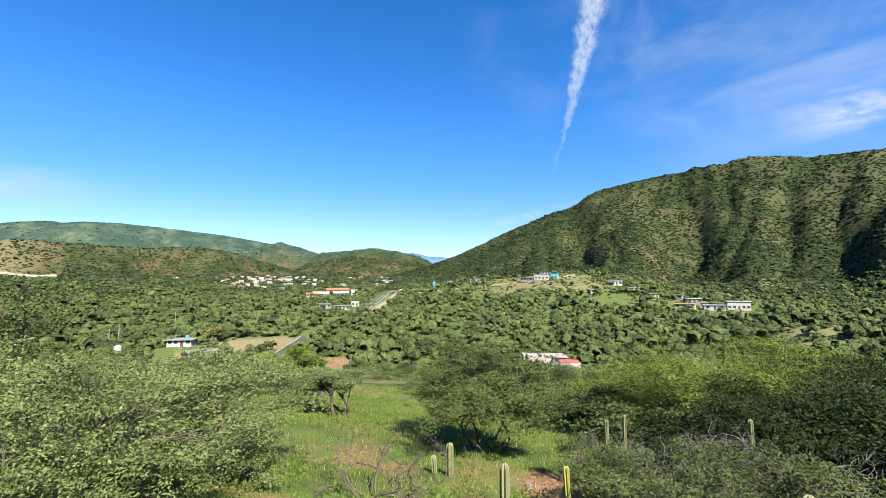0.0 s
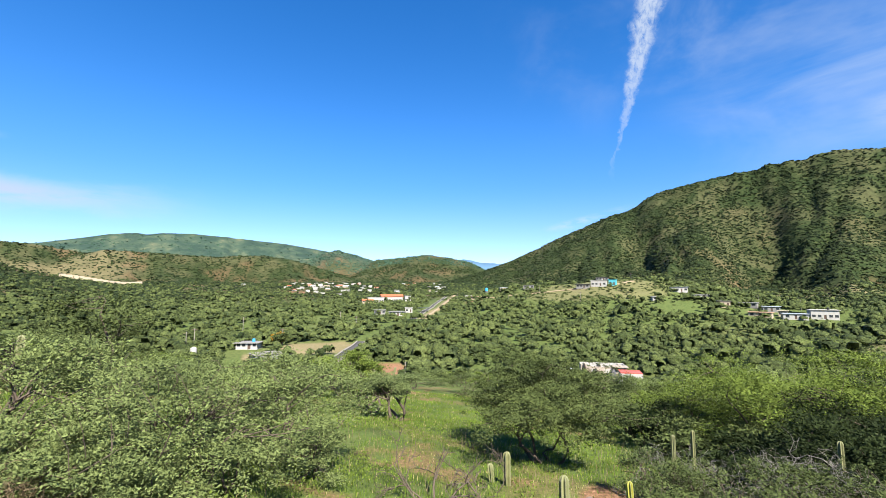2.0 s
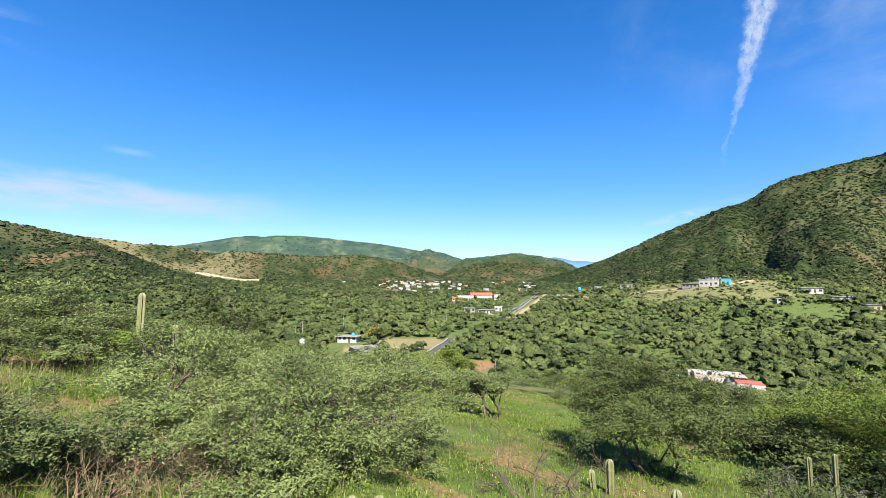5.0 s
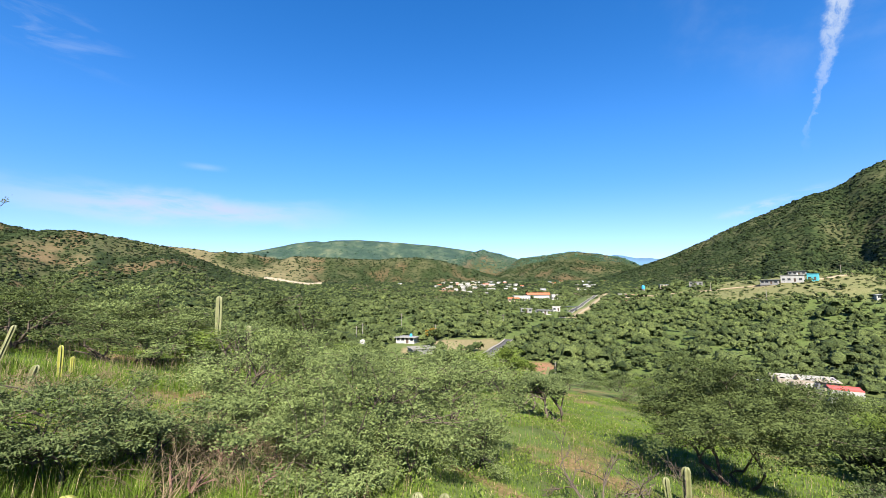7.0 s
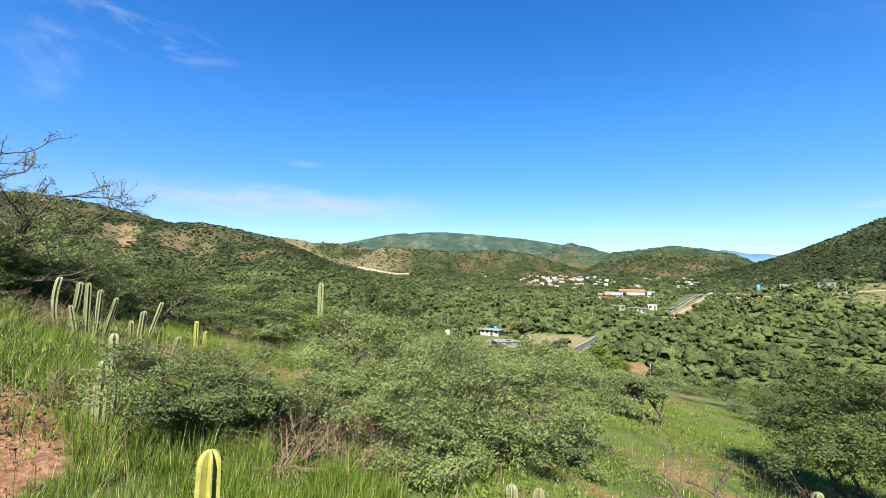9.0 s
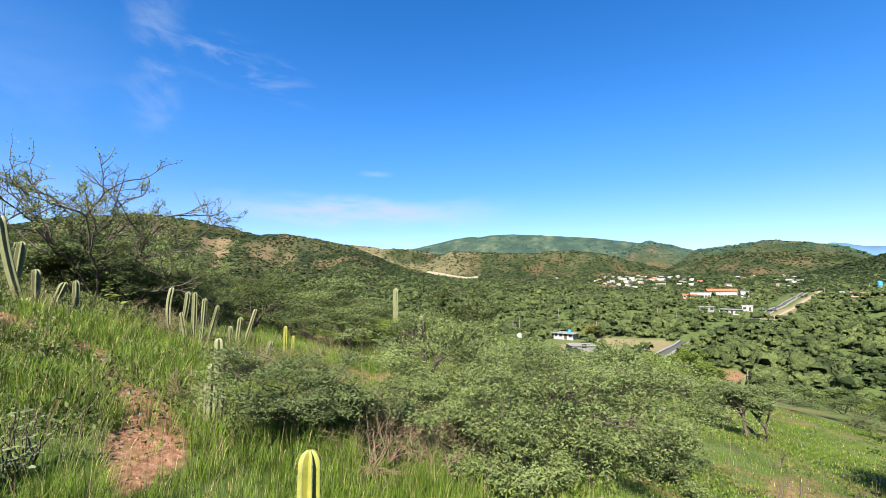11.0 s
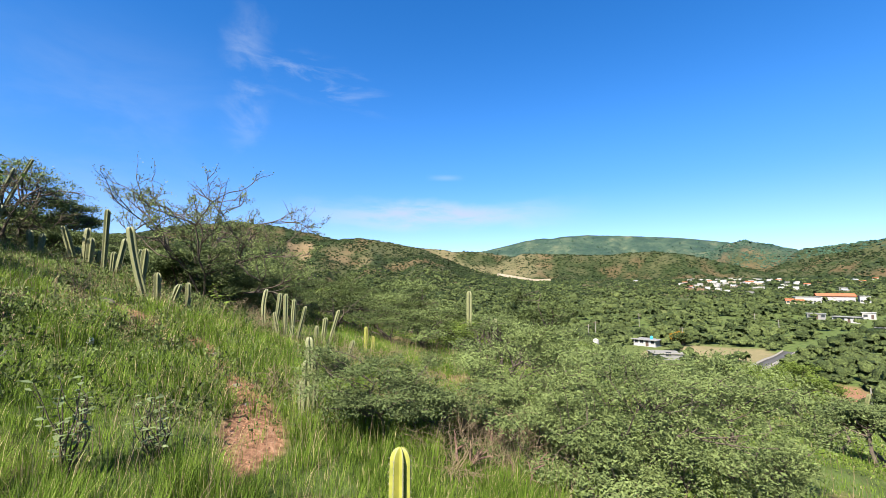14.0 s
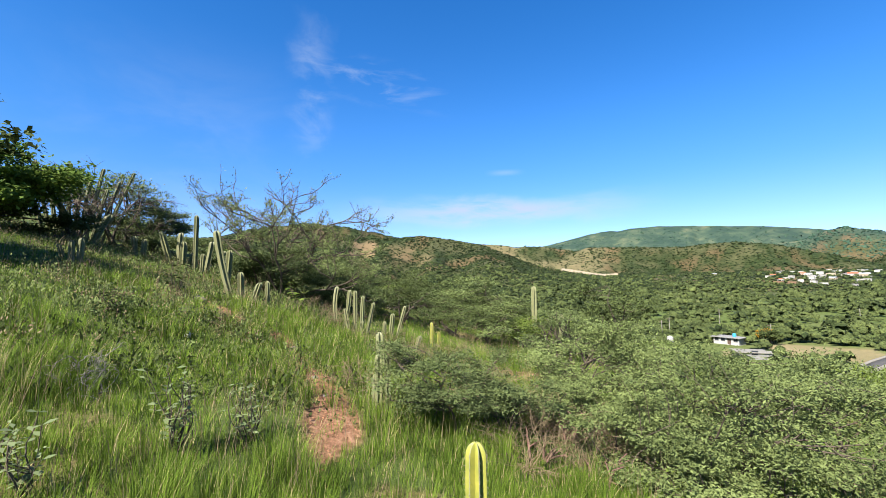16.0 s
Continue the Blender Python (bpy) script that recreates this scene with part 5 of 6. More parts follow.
blades("meadow_grass", 130000, 2, 58, 3.6, 24, 0.04, 0.11, 0.0022, GRASS, "short bright green grass in the clearing", 0.8, clump=0.2, seed=2)
blades("short_grass", 26000, 136, 424, 0.9, 5.5, 0.04, 0.12, 0.0016, GRASS, "short green grass round the standing spot", 1.0, clump=0.2, seed=8)
blades("dry_stalks", 16000, 60, 136, 1.6, 18, 0.2, 0.5, 0.0013, STRAW, "pale dry grass stalks among the green", 0.8, clump=0.42, seed=3, droop=0.6)
blades("dry_stalks", 3000, -36, 60, 3.5, 12, 0.12, 0.4, 0.0018, STRAW, "pale dry grass stalks in the clearing", 0.8, clump=0.40, seed=4)


herbs("low_herbs", 5000, 60, 136, 4.5, 20, LEAF_DARK, "low leafy green herbs among the grass", 0.3, 5)
herbs("low_herbs", 4500, -4, 62, 4.0, 24, LEAF_LIME, "low leafy green herbs in the clearing", 0.3, 6)


def weed(label, az, d, h, n, seed, size=0.05, mat=None, spread=0.3):
    rr = np.random.default_rng(seed)
    p = spot(az, d, -0.02)
    ob = thing("weed", label, "plant", "broad-leaved weeds", pose(p.x, p.y, p.z, 0, 0, az))
    out, cs, ws = [], [], []
    for k in range(n):
        a = rr.uniform(0, 6.28)
        end = np.array([math.cos(a) * spread * h * rr.uniform(0.2, 1), math.sin(a) * spread * h * rr.uniform(0.2, 1), h * rr.uniform(0.6, 1.0)])
        geo, path = limb(rr, (0, 0, 0), end, 0.005, 0.002, 0.08, 7, 4)
        part("stem", mesh_of("stem", geo[0], quads=geo[1]), BARK, ob)
        for q in range(2, 7):
            for s in (-1, 1):
                w = unit(np.array([math.cos(a + q * 1.5) * s, math.sin(a + q * 1.5) * s, rr.uniform(-0.2, 0.5)]))
                cs.append(path[q])
                ws.append(w)
    cs, ws = np.array(cs), np.array(ws)
    nn = unit(np.array([[0, 0, 1.0]]) + rr.normal(0, 0.3, ws.shape))
    nn = unit(nn - ws * (nn * ws).sum(1, keepdims=True))
    ln = size * rr.uniform(0.6, 1.3, len(cs))
    v, q = leaf_quads(cs, ws, nn, ln, ln * 0.5)
    part("foliage", mesh_of("foliage", v, quads=q), mat or LEAF_WEED, ob)
    return ob


weed("grey-green weed with broad felted leaves", 111.3, 3.7, 0.55, 14, 1, 0.055)
weed("leggy weed with wilting felted leaves", 104.9, 4.0, 0.45, 14, 2, 0.05)
weed("grey-green weed with broad felted leaves", 121.0, 3.2, 0.4, 10, 3, 0.05)
weed("dark green broad-leaved plant beside a white stone", 114.2, 9.2, 0.75, 10, 4, 0.10, LEAF_DARK, 0.5)
weed("bright green broad-leaved sapling", 101.5, 10.0, 0.75, 6, 5, 0.11, LEAF_LIME, 0.4)
weed("bright green broad-leaved plant by the trail", 96.3, 7.2, 0.28, 6, 6, 0.09, LEAF_LIME, 0.8)
weed("dark green broad-leaved plant among cacti", 113.0, 7.2, 0.3, 6, 7, 0.08, LEAF_DARK, 0.8)
weed("bright green broad-leaved sapling", 118.5, 7.4, 0.45, 5, 8, 0.09, LEAF_DARK, 0.6)
for k, (a_, d_, h_) in enumerate(((69.6, 5.1, 0.55), (73.5, 4.6, 0.4), (78.5, 5.4, 0.5), (66.0, 4.5, 0.35), (88, 6.6, 0.35))):
    thorn_tree("dead_stalk", "reddish brown dead stalk in the shrubs", a_, d_, h_, 0.12, 90 + k, REDWOOD, 0, stems=3, levels=1, r0=0.02, kinks=0.12)
thorn_tree("dead_tussock", "heap of bleached dead twigs in the grass", 119.2, 4.8, 0.36, 0.4, 70, DEADWOOD, 0, stems=18, levels=2, r0=0.007, kinks=0.5)

# stones and clods
STONE = plain_material("weathered grey stone", (0.19, 0.16, 0.13), 0.95, vary=0.4, scale=8)
WHITE_STONE = plain_material("white quartz stone", (0.72, 0.70, 0.66), 0.8, vary=0.25, scale=10)
CLOD = plain_material("broken red earth", (0.30, 0.15, 0.085), 0.95, vary=0.5, scale=20)


def rock(name, label, az, d, s, mat, seed, flat=0.6):
    bm = bmesh.new()
    bmesh.ops.create_icosphere(bm, subdivisions=2, radius=1.0)
    for v in bm.verts:
        k = 1 + 0.45 * noise.noise(v.co * 1.3 + Vector((seed, 0, 0))) + 0.15 * noise.noise(v.co * 4 + Vector((0, seed, 0)))
        v.co = Vector((v.co.x * k * s, v.co.y * k * s * 0.8, v.co.z * k * s * flat))
    p = spot(az, d, s * flat * 0.3)
    ob = part(name, bm, mat)
    ob.matrix_basis = pose(p.x, p.y, p.z, 0, 0, seed * 40)
    return tagged(ob, label, "stone")


rock("stone", "white quartz stone half hidden in grass", 112.3, 6.8, 0.06, WHITE_STONE, 1, 0.9)
for k, (a, d, s) in enumerate(((98.9, 5.7, 0.04), (97.6, 5.1, 0.03), (104.5, 8.8, 0.07), (10.0, 7.2, 0.06), (112, 9.2, 0.12), (101.5, 7.0, 0.08))):
    rock("stone", "weathered grey-brown stone on bare soil", a, d, s, STONE, 3 + k)
rr = np.random.default_rng(12)
pts = [(np.interp(u, np.linspace(0, 1, len(TRAIL)), [p[0] for p in TRAIL]) + rr.normal(0, 1.3), np.interp(u, np.linspace(0, 1, len(TRAIL)), [p[1] for p in TRAIL]) + rr.normal(0, 0.1)) for u in rr.uniform(0.1, 1, 800)]
pa = np.array(pts)
x, y = polar(pa[:, 0], pa[:, 1])
s = rr.uniform(0.004, 0.019, len(x))
scatter("trail_rubble", [blob_shape(s_ + 70, 0.7) for s_ in range(4)], x, y, land(x, y), s, s, rr.uniform(0, 6.3, len(x)), CLOD, "crumbled red earth and pebbles along the trail", "rubble")

# ---- houses, roads and poles ----
WHITEWASH = plain_material("weathered whitewash", (0.36, 0.35, 0.33), 0.9, vary=0.18, scale=0.8)
PINKISH = plain_material("pale pinkish plaster", (0.33, 0.28, 0.23), 0.92, vary=0.3, scale=1.2)
CREAM = plain_material("cream plaster", (0.36, 0.30, 0.22), 0.9, vary=0.2, scale=0.8)
CONCRETE = plain_material("grey concrete", (0.22, 0.215, 0.205), 0.92, vary=0.25, scale=0.8)
BRICKWORK = plain_material("bare red-brown block wall", (0.40, 0.25, 0.17), 0.95, vary=0.3, scale=2.0)
TERRACOTTA = plain_material("terracotta roof", (0.40, 0.125, 0.06), 0.85, vary=0.25, scale=1.2)
REDPAINT = plain_material("faded red roof paint", (0.48, 0.10, 0.085), 0.8, vary=0.25, scale=1.5)
SHEET = plain_material("pale galvanised sheet", (0.42, 0.45, 0.50), 0.45, 0.3, vary=0.15, scale=1.0)
TURQUOISE = plain_material("turquoise wall paint", (0.07, 0.34, 0.40), 0.8, vary=0.15, scale=1.0)
BLUETANK = plain_material("blue plastic tank", (0.05, 0.30, 0.62), 0.5, vary=0.1, scale=2.0)
BLACKTANK = plain_material("black plastic tank", (0.025, 0.025, 0.028), 0.5, vary=0.2, scale=2.0)
DARKWOOD = plain_material("dark door", (0.09, 0.06, 0.045), 0.7, vary=0.3, scale=4.0)
m, t, b = material("dark window glass", 0.1, spec=0.5)
b.inputs["Base Color"].default_value = (0.03, 0.035, 0.04, 1)
GLASS = m
ASPHALT = plain_material("worn grey asphalt", (0.075, 0.072, 0.07), 0.95, vary=0.25, scale=0.5)
LANE_SOIL = plain_material("pale dirt lane", (0.30, 0.24, 0.155), 0.95, vary=0.25, scale=0.6)
KERB = plain_material("pale concrete kerb", (0.22, 0.205, 0.18), 0.95, vary=0.2, scale=0.6)


def pierced(w, h, th, holes, y=0.0):
    """A wall along x with openings (left, sill, right, head), as one closed shell."""
    xs = sorted({-w / 2, w / 2, *(v for q in holes for v in (q[0], q[2]))})
    zs = sorted({0.0, h, *(v for q in holes for v in (q[1], q[3]))})
    solid = {(i, k) for i in range(len(xs) - 1) for k in range(len(zs) - 1)
             if not any(q[0] < (xs[i] + xs[i + 1]) / 2 < q[2] and q[1] < (zs[k] + zs[k + 1]) / 2 < q[3] for q in holes)}
    bm, made = bmesh.new(), {}

    def corner(i, k, back):
        if (i, k, back) not in made:
            made[i, k, back] = bm.verts.new((xs[i], y + th * back, zs[k]))
        return made[i, k, back]

    for i, k in sorted(solid):
        ring = [(i, k), (i + 1, k), (i + 1, k + 1), (i, k + 1)]
        bm.faces.new([corner(*p_, 0) for p_ in ring])
        bm.faces.new([corner(*p_, 1) for p_ in reversed(ring)])
        for (p_, q_), beside in zip(zip(ring, ring[1:] + ring[:1]), ((i, k - 1), (i + 1, k), (i, k + 1), (i - 1, k))):
            if beside not in solid:
                bm.faces.new([corner(*q_, 0), corner(*p_, 0), corner(*p_, 1), corner(*q_, 1)])
    return bm


def tank(parent, x, y, z, r, h, mat):
    bm = bmesh.new()
    bmesh.ops.create_cone(bm, cap_ends=True, segments=14, radius1=r, radius2=r, depth=h * 0.8, matrix=Matrix.Translation((x, y, z + h * 0.4)))
    bmesh.ops.create_cone(bm, cap_ends=True, segments=14, radius1=r, radius2=r * 0.3, depth=h * 0.2, matrix=Matrix.Translation((x, y, z + h * 0.9)))
    return part("water_tank", bm, mat, parent, "round plastic water tank")


def house(label, az, r, w, dep, h, wall, turn=0.0, roof="flat", roofm=None, nwin=2, door=True, name="house", group="", sink=0.6, tankm=None, over=0.35):
    p = spot(az, r, -sink)
    ob = thing(name, label, "house", group, pose(p.x, p.y, p.z, 0, 0, az + turn))
    H = h + sink
    holes, kinds = [], []
    n = nwin + (1 if door else 0)
    for k in range(n):
        cx = -w / 2 + w * (k + 0.5) / n
        if door and k == n // 2:
            holes.append((cx - 0.5, sink, cx + 0.5, sink + 2.1))
            kinds.append("door")
        else:
            ww = min(0.75, w / n * 0.32)
            holes.append((cx - ww, sink + 1.0, cx + ww, sink + 2.15))
            kinds.append("window")
    th = 0.2
    bm = pierced(w, H, th, holes, -dep / 2)
    part("wall", bm, wall, ob)
    part("wall", boxed((-w / 2, dep / 2 - th, 0, w / 2, dep / 2, H)), wall, ob)
    for x0 in (-w / 2, w / 2 - th):
        part("wall", boxed((x0, -dep / 2 + th, 0, x0 + th, dep / 2 - th, H)), wall, ob)
    for (x0, z0, x1, z1), kd in zip(holes, kinds):
        if kd == "door":
            part("door", boxed((x0, -dep / 2 + 0.10, z0, x1, -dep / 2 + 0.16, z1)), DARKWOOD, ob)
        else:
            wn = part("window", boxed((x0, -dep / 2 + 0.08, z0, x1, -dep / 2 + 0.10, z1)), GLASS, ob)
            part("sill", boxed((x0 - 0.1, -dep / 2 - 0.08, z0 - 0.1, x1 + 0.1, -dep / 2 - 0.003, z0)), CONCRETE, wn)
    rm = roofm or wall
    if roof == "flat":
        part("roof", boxed((-w / 2 - over, -dep / 2 - over, H, w / 2 + over, dep / 2 + over, H + 0.22), bevel=0.03), rm, ob)
    else:
        rise = 0.22 * dep
        vs = [(-w / 2 - over, -dep / 2 - over, H), (w / 2 + over, -dep / 2 - over, H), (w / 2 + over, 0, H + rise), (-w / 2 - over, 0, H + rise), (-w / 2 - over, dep / 2 + over, H), (w / 2 + over, dep / 2 + over, H)]
        vs = vs + [(a, b_, c + 0.15) for a, b_, c in vs]
        fs = [(6, 7, 8, 9), (9, 8, 11, 10), (0, 3, 2, 1), (3, 4, 5, 2), (0, 1, 7, 6), (5, 4, 10, 11), (1, 2, 8, 7), (2, 5, 11, 8), (0, 6, 9, 3), (3, 9, 10, 4)]
        part("roof", mesh_of("roof", vs, faces=fs), rm, ob)
    if tankm:
        tank(ob, w * 0.2, 0, H + 0.22, 0.5, 1.1, tankm)
    return ob


# white house by the field
house("low white house with flat roof and blue tank", 50.6, 162, 7.0, 5.0, 2.0, WHITEWASH, turn=-22, roofm=CONCRETE, nwin=3, tankm=BLUETANK, over=0.7)
house("small block shed with bare concrete roof", 48.8, 143, 7.5, 6.0, 1.5, CONCRETE, turn=18, roofm=KERB, nwin=1, door=False, name="shed")
house("small shed with pale metal roof among trees", 41.3, 92, 5.5, 3.0, 2.0, CONCRETE, turn=10, roofm=SHEET, nwin=0, name="shed")
p = spot(56.4, 150)
wt_ = thing("water_tower", "white round water tank on a block base", "tank", "", pose(p.x, p.y, p.z))
part("base", boxed((-1, -1, -0.5, 1, 1, 2.0)), CONCRETE, wt_)
tank(wt_, 0, 0, 2.0, 0.9, 1.9, WHITEWASH)

# unfinished compound below the slope
p = spot(6.6, 114, -0.6)
ruin = thing("unfinished_house", "unfinished pale block compound with open roofless rooms", "house", "", pose(p.x, p.y, p.z, 0, 0, 6.3 + 8))
part("plinth", boxed((-6.5, -3.4, 0, 7.2, 5.5, 1.3)), PINKISH, ruin)
bm = pierced(9.6, 3.9, 0.25, [(-3.4, 1.3, -2.0, 3.3), (0.2, 1.3, 2.6, 3.4)], 0.0)
part("front_wall", bm, PINKISH, ruin, "pale plaster wall with dark openings")
part("back_wall", pierced(12.5, 4.3, 0.25, [(-4.0, 2.4, -3.0, 3.4), (1.0, 2.4, 2.0, 3.4)], 5.0), WHITEWASH, ruin)
ruin.scale = (0.85,) * 3
for x0 in (-6.2, -4.9, -0.9, 4.5, 6.0):
    part("cross_wall", boxed((x0, 0.27, 1.3, x0 + 0.25, 4.98, 4.2)), CREAM if x0 != 6.0 else WHITEWASH, ruin)
part("roof_sheet", boxed((2.2, -1.2, 3.95, 6.6, 2.6, 4.1)), PINKISH, ruin, "white corrugated sheet")
part("roof_sheet", boxed((-9.0, -0.6, 2.6, -5.2, 3.2, 2.75)), SHEET, ruin, "pale blue metal sheet")
part("post", boxed((-8.9, -0.5, -0.5, -8.7, -0.3, 2.6)), CONCRETE, ruin)
part("post", boxed((-5.6, -0.5, 1.3, -5.4, -0.3, 2.6)), CONCRETE, ruin)
part("tarpaulin", mesh_of("tarpaulin", [(1.2, -2.8, 1.3), (3.6, -2.8, 1.3), (3.4, -0.2, 1.3), (1.0, -0.2, 1.3), (2.5, -1.4, 3.9), (1.6, -1.3, 3.4)], faces=[(0, 1, 4, 5), (1, 2, 4), (2, 3, 5, 4), (3, 0, 5), (0, 3, 2, 1)]), BLACKTANK, ruin, "black plastic tarpaulin heap")
part("tarpaulin", mesh_of("tarpaulin", [(-3.6, -1.2, 1.3), (-1.6, -1.2, 1.3), (-1.5, -0.2, 1.3), (-3.5, -0.2, 1.3), (-2.2, -0.6, 3.6), (-2.9, -0.6, 3.2)], faces=[(0, 1, 4, 5), (1, 2, 4), (2, 3, 5, 4), (3, 0, 5), (0, 3, 2, 1)]), BLACKTANK, ruin, "black plastic tarpaulin heap")
tank(ruin, 4.4, -2.6, 1.3, 0.75, 2.0, BLACKTANK)
shed = thing("shed", "small white shed with faded red roof", "shed", "", Matrix.Translation(spot(3.6, 108, -0.6)) @ pose(0, 0, 0, 0, 0, 12))
part("wall", boxed((-2.3, -1.8, 0, 2.3, 1.8, 3.4)), WHITEWASH, shed)
part("parapet", boxed((-2.3, -1.8, 3.404, 2.3, -1.62, 3.65), (-2.3, 1.62, 3.404, 2.3, 1.8, 3.65)), REDPAINT, shed)
part("roof", boxed((-2.28, -1.6, 3.404, 2.28, 1.6, 3.52)), REDPAINT, shed)

# long hall with the orange roof, and its neighbours
house("long school hall with terracotta gable roof", 33.5, 432, 21, 9, 5.0, WHITEWASH, turn=12, roof="gable", roofm=TERRACOTTA, nwin=8, sink=2, over=0.8)
house("large plain white flat-roofed building", 35.6, 418, 15, 8, 4.6, WHITEWASH, turn=12, nwin=5, sink=3)
house("low building with terracotta roof", 36.6, 400, 10, 6, 2.4, CREAM, turn=8, roof="gable", roofm=TERRACOTTA, nwin=3, sink=1.5)
house("white annex beside the hall", 31.4, 445, 6, 6, 5, WHITEWASH, turn=10, nwin=2, sink=2)
house("low white roadside building with dark openings", 32.7, 275, 9.5, 6, 2.5, WHITEWASH, turn=-14, roofm=CONCRETE, nwin=3, over=0.6)
house("small grey block house by the road", 35.0, 285, 7, 5, 2.6, CONCRETE, turn=5, nwin=2)
house("small white house behind trees", 31.2, 300, 5, 4, 3, WHITEWASH, nwin=1)
p = spot(29.3, 300, -0.3)
shel = thing("roadside_shelter", "open shelter with dark roof beside the road", "shelter", "", pose(p.x, p.y, p.z, 0, 0, 40))
for sx in (-3.4, 3.2):
    for sy in (-2, 1.8):
        part("post", boxed((sx, sy, 0, sx + 0.2, sy + 0.2, 3.0)), CONCRETE, shel)
part("roof", boxed((-4, -2.6, 3.004, 4, 2.6, 3.2)), BLACKTANK, shel)

# houses over the red cutting
house("white house on a red earth cutting", 22.9, 380, 10, 7, 3.4, WHITEWASH, turn=-8, nwin=2)
house("long block wall of an unfinished house", 22.0, 375, 15, 5, 2.3, CREAM, turn=-5, roofm=BRICKWORK, nwin=3)
p = spot(20.9, 392, -0.3)
wt_ = thing("water_tower", "blue water tank on a concrete stand", "tank", "", pose(p.x, p.y, p.z))
part("base", boxed((-0.9, -0.9, 0, 0.9, 0.9, 4.2)), CONCRETE, wt_)
tank(wt_, 0, 0, 4.2, 1.3, 3.0, BLUETANK)
house("small grey house on the grassy spur", 15.4, 385, 9, 6, 2.8, CONCRETE, nwin=2)
house("small pale house on the grassy spur", 18.6, 410, 8, 6, 2.6, CREAM, turn=12, nwin=2, roofm=SHEET)
house("low grey house on the spur", 8.6, 342, 9, 6, 2.8, CONCRETE, turn=-10, nwin=3, over=0.7)
house("white house with turquoise end wall", 6.7, 344, 11, 7, 4.0, WHITEWASH, turn=-8, nwin=3, tankm=WHITEWASH)
house("turquoise painted house beside a white one", 5.1, 346, 5, 6, 4.2, TURQUOISE, turn=-8, nwin=1)
house("small grey house above the spur", 6.3, 405, 10, 6, 2.8, CONCRETE, turn=-6, nwin=3, over=0.6)
# hamlet under the big hill
for az_, r_, w_, d_, h_, mt, tn, rf, nw, lb in (
        (-2.0, 335, 10, 7, 3.0, WHITEWASH, 12, SHEET, 3, "white house with a pale metal roof"),
        (-4.2, 322, 12, 6, 2.6, WHITEWASH, 4, None, 3, "long low white house under trees"),
        (-6.3, 300, 5, 9, 3.0, CREAM, 14, KERB, 1, "narrow cream house with a pale flat roof"),
        (-8.6, 318, 9, 6, 2.7, CONCRETE, -8, None, 2, "grey block house among trees"),
        (-10.5, 312, 8, 6, 2.7, CONCRETE, 8, SHEET, 2, "grey house with a metal roof"),
        (-9.6, 282, 10, 5, 2.4, CREAM, -10, BRICKWORK, 2, "low unfinished block house on bare earth"),
        (-12.4, 283, 10, 6, 2.6, WHITEWASH, 10, SHEET, 2, "low white house with a metal roof"),
        (-14.6, 290, 11, 7, 4.4, WHITEWASH, 14, None, 4, "two-storey white house with a flat roof"),
        (-11.5, 292, 4, 4, 2.8, CREAM, 0, None, 1, "small cream block hut"),
        (0.4, 292, 5, 4, 2.4, WHITEWASH, 20, None, 1, "small white hut in the trees")):
    house(lb, az_, r_, w_, d_, h_, mt, turn=tn, roofm=rf, nwin=nw, over=0.5, tankm=BLACKTANK if az_ == -14.6 else None)

# long terrace on the far side
terr = thing("terrace", "long cream retaining wall of a hillside terrace", "wall")
for k in range(14):
    a0 = 61.7 + k * 0.49
    r0_ = 905 - 26 * math.sin(math.pi * k / 13)
    q = spot(a0 + 0.24, r0_)
    seg = part("wall_panel", pierced(7.9, 6.8, 0.5, [(-2.6, 3.0, -1.0, 5.2)] if k % 3 else []), CREAM, terr)
    seg.matrix_basis = pose(q.x, q.y, q.z - 1.6, 0, 0, a0 + 6 - k)
house("cream pavilion on the terrace", 65.3, 915, 9, 6, 5.5, CREAM, nwin=2, sink=1)
house("cream pavilion on the terrace", 62.1, 915, 11, 6, 4.0, CREAM, nwin=2, sink=1)

# village up the valley: a few houses built once, then repeated
VILLAGE = "village houses"
protos = [house("white flat-roofed village house", 43.5, 790, 9, 7, 4.5, WHITEWASH, nwin=2, group=VILLAGE, sink=1.5),
          house("two-storey white village house", 42.6, 800, 8, 7, 6.5, WHITEWASH, nwin=3, group=VILLAGE, sink=1.5),
          house("cream plastered village house", 41.8, 790, 10, 7, 4.2, CREAM, nwin=2, group=VILLAGE, sink=1.5),
          house("grey block village house", 40.9, 780, 9, 6, 4.0, CONCRETE, nwin=2, group=VILLAGE, sink=1.5),
          house("village house with terracotta roof", 40.2, 770, 10, 7, 3.6, WHITEWASH, roof="gable", roofm=TERRACOTTA, nwin=2, group=VILLAGE, sink=1.5),
          house("village house with pale metal roof", 39.4, 760, 10, 7, 3.6, CREAM, roof="gable", roofm=SHEET, nwin=2, group=VILLAGE, sink=1.5)]
rr = np.random.default_rng(44)
sites = []
for k in range(400):
    if len(sites) >= 80:
        break
    a = float(rr.normal(40.5, 3.2)) if k % 2 else float(rr.uniform(24.5, 46.5))
    r_ = float(rr.uniform(640, 960)) if k % 2 else float(rr.uniform(560, 1080))
    x, y = polar(a, r_)
    if any((x - u) ** 2 + (y - w) ** 2 < 13**2 for u, w in sites) or (30 < a < 38 and r_ < 600):
        continue
    sites.append((x, y))
    hm = copy_thing(protos[(0, 0, 1, 2, 0, 3, 1, 5, 4, 0)[int(rr.integers(0, 10))]], pose(x, y, float(land(x, y)) - 1.5, 0, 0, a + float(rr.uniform(-35, 35))))
    hm.scale = (0.68,) * 3


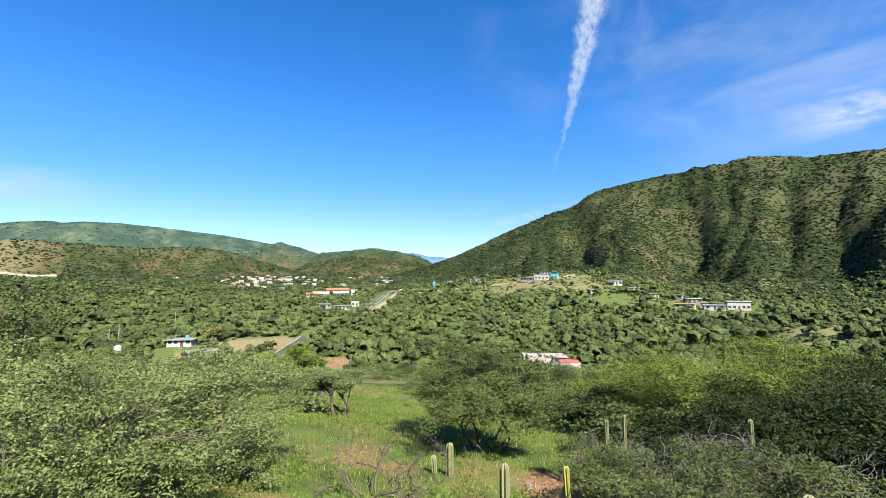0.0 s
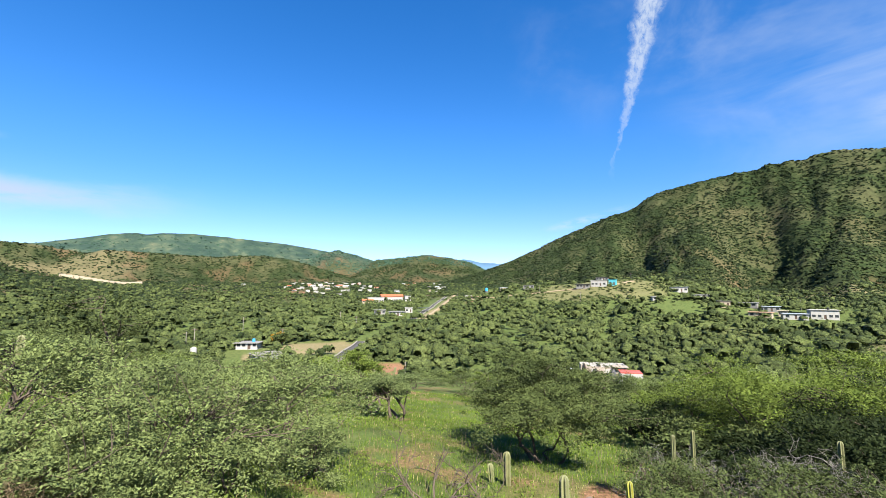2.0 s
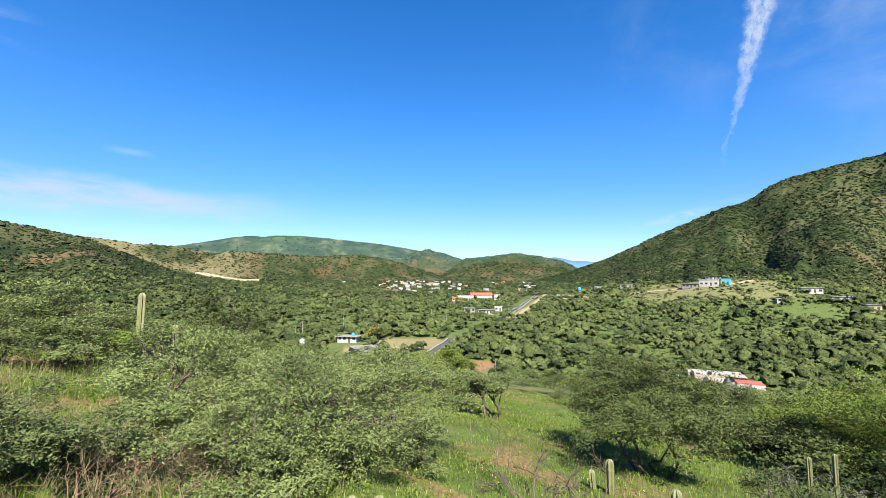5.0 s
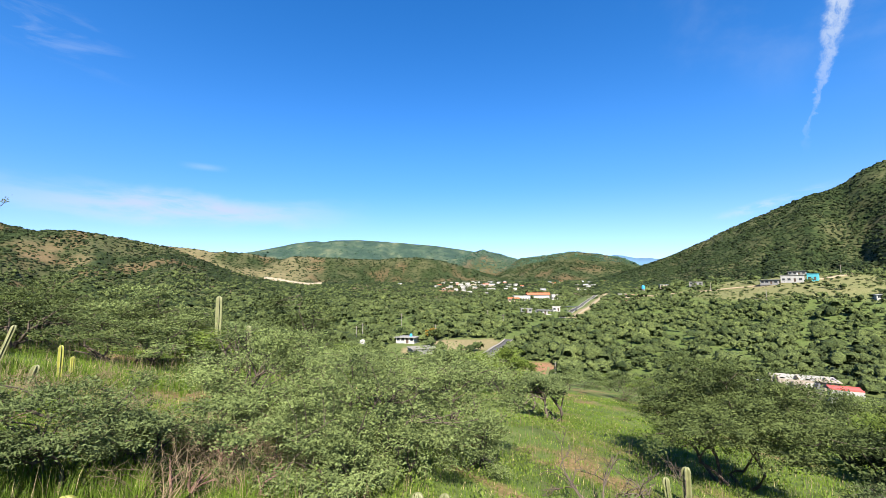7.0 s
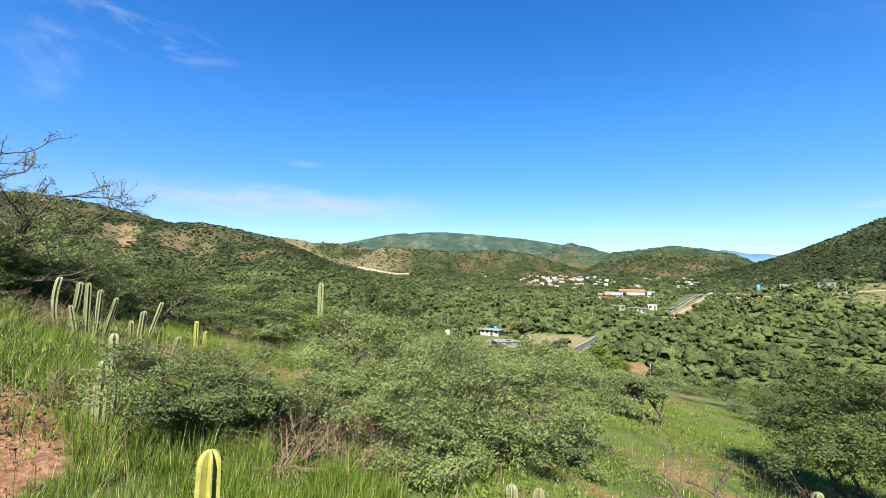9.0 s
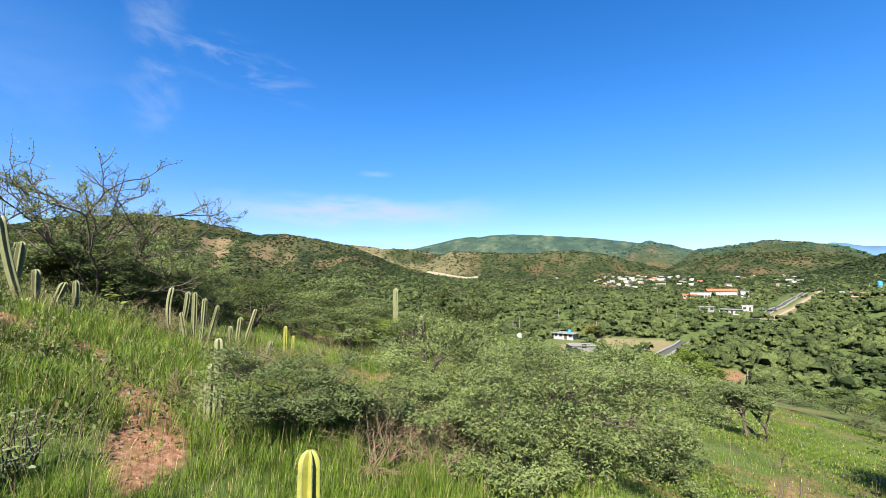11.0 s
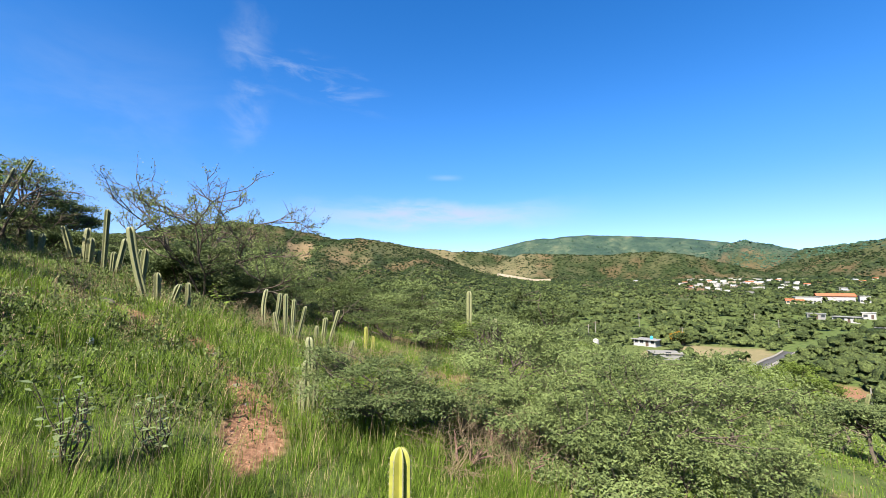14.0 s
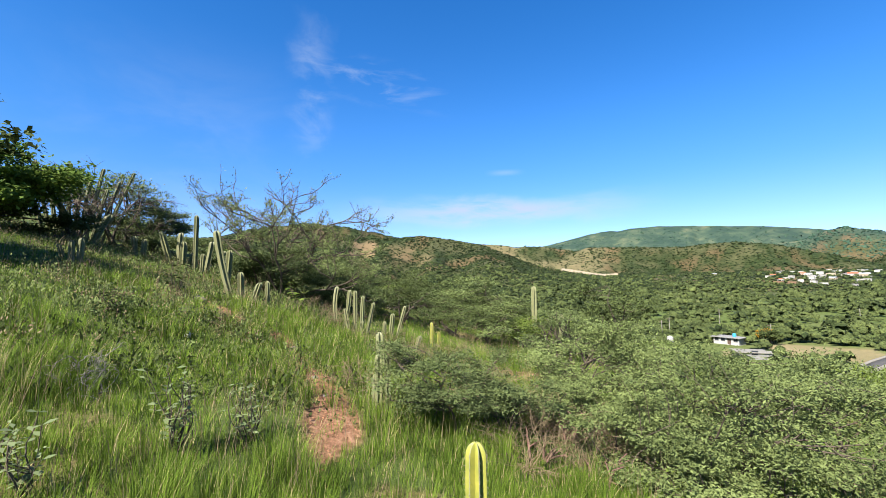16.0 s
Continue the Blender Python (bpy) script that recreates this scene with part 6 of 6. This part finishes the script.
# roads laid on the ground
def strip(name, line, width, mat, label, lift, side=0.0, height=0.0):
    pts = np.array([polar(*p_) for p_ in line])
    u = np.linspace(0, len(pts) - 1, len(pts) * 10)
    x, y = np.interp(u, range(len(pts)), pts[:, 0]), np.interp(u, range(len(pts)), pts[:, 1])
    for _ in range(6):
        x[1:-1], y[1:-1] = (x[:-2] + 2 * x[1:-1] + x[2:]) / 4, (y[:-2] + 2 * y[1:-1] + y[2:]) / 4
    w = unit(np.stack([np.gradient(x), np.gradient(y)], -1))
    s = np.stack([-w[:, 1], w[:, 0]], -1)
    c = np.stack([x, y], -1) + s * side
    base = np.maximum(np.maximum(land(c[:, 0], c[:, 1]), land(*(c + s * 3).T)), land(*(c - s * 3).T)) + lift
    L, R = c + s * width / 2, c - s * width / 2
    n = len(c)
    vs = np.concatenate([np.column_stack([L, base + height]), np.column_stack([R, base + height]), np.column_stack([L, base - 0.8]), np.column_stack([R, base - 0.8])])
    k = np.arange(n - 1)
    q = np.concatenate([np.stack([k, k + 1, n + k + 1, n + k], -1), np.stack([2 * n + k, 2 * n + k + 1, k + 1, k], -1), np.stack([n + k, n + k + 1, 3 * n + k + 1, 3 * n + k], -1)])
    return tagged(part(name, mesh_of(name, vs, quads=q[:, ::-1]), mat), label, "road", kind="structure")


strip("road", ROAD[:4], 2.8, ASPHALT, "worn grey asphalt road down the valley", 0.2)
strip("road", ROAD[6:], 2.4, ASPHALT, "worn grey asphalt road down the valley", 0.2)
for piece in (ROAD[:4], ROAD[6:]):
    strip("kerb", piece, 0.3, KERB, "pale concrete kerb along the road", 0.2, 1.6, 0.3)
    strip("kerb", piece, 0.35, KERB, "pale concrete kerb along the road", 0.2, -1.6, 0.3)
strip("lane", LANE, 1.8, LANE_SOIL, "pale dirt lane climbing beside the road", 0.2)
strip("lane", SPURWAY, 3.0, LANE_SOIL, "pale dirt lane over the grassy spur", 0.15)


def pole(az, r, h, arm=True):
    p = spot(az, r, -0.3)
    ob = thing("utility_pole", "grey concrete utility pole", "pole", "utility poles", pose(p.x, p.y, p.z, 0, 0, az))
    bm = bmesh.new()
    bmesh.ops.create_cone(bm, cap_ends=True, segments=8, radius1=0.17, radius2=0.10, depth=h, matrix=Matrix.Translation((0, 0, h / 2)))
    part("shaft", bm, KERB, ob)
    if arm:
        part("crossarm", boxed((-0.9, -0.06, h - 0.6, 0.9, 0.06, h - 0.45)), DARKWOOD, ob)
    return ob


pole(31.6, 112, 4.4, False)
for a, r_ in ((57.2, 170), (56.4, 178), (51.4, 215), (46.9, 170), (38.0, 215), (9.0, 290), (14.0, 350), (3.0, 380), (21.6, 398), (-9.5, 345), (-13.0, 330), (24.8, 420), (18.0, 300), (40.0, 240)):
    pole(a, r_, 6.5)


def blossom_tree(az, r):
    rr = np.random.default_rng(5)
    p = spot(az, r)
    ob = thing("blossom_tree", "broad tree covered in orange-yellow blossom", "tree", "", pose(p.x, p.y, p.z))
    v, q, tips = leafy_crown(rr, 160, 12, 3.6, 3.2, 0.8, 4.6, 0.6, 0.6, 0.4, 0.4)
    bv, bq = branches(rr, tips, 3, 0.18, 0.2, 30)
    part("trunk", mesh_of("trunk", bv, quads=bq), BARK, ob)
    part("foliage", mesh_of("foliage", v, quads=q), LEAF_DARK, ob)
    v, q, _ = leafy_crown(rr, 60, 10, 3.7, 3.3, 1.4, 4.9, 0.4, 0.8, 0.7, 0.4)
    part("blossom", mesh_of("blossom", v, quads=q), FLOWER, ob, "orange-yellow blossom")


blossom_tree(47.2, 169)
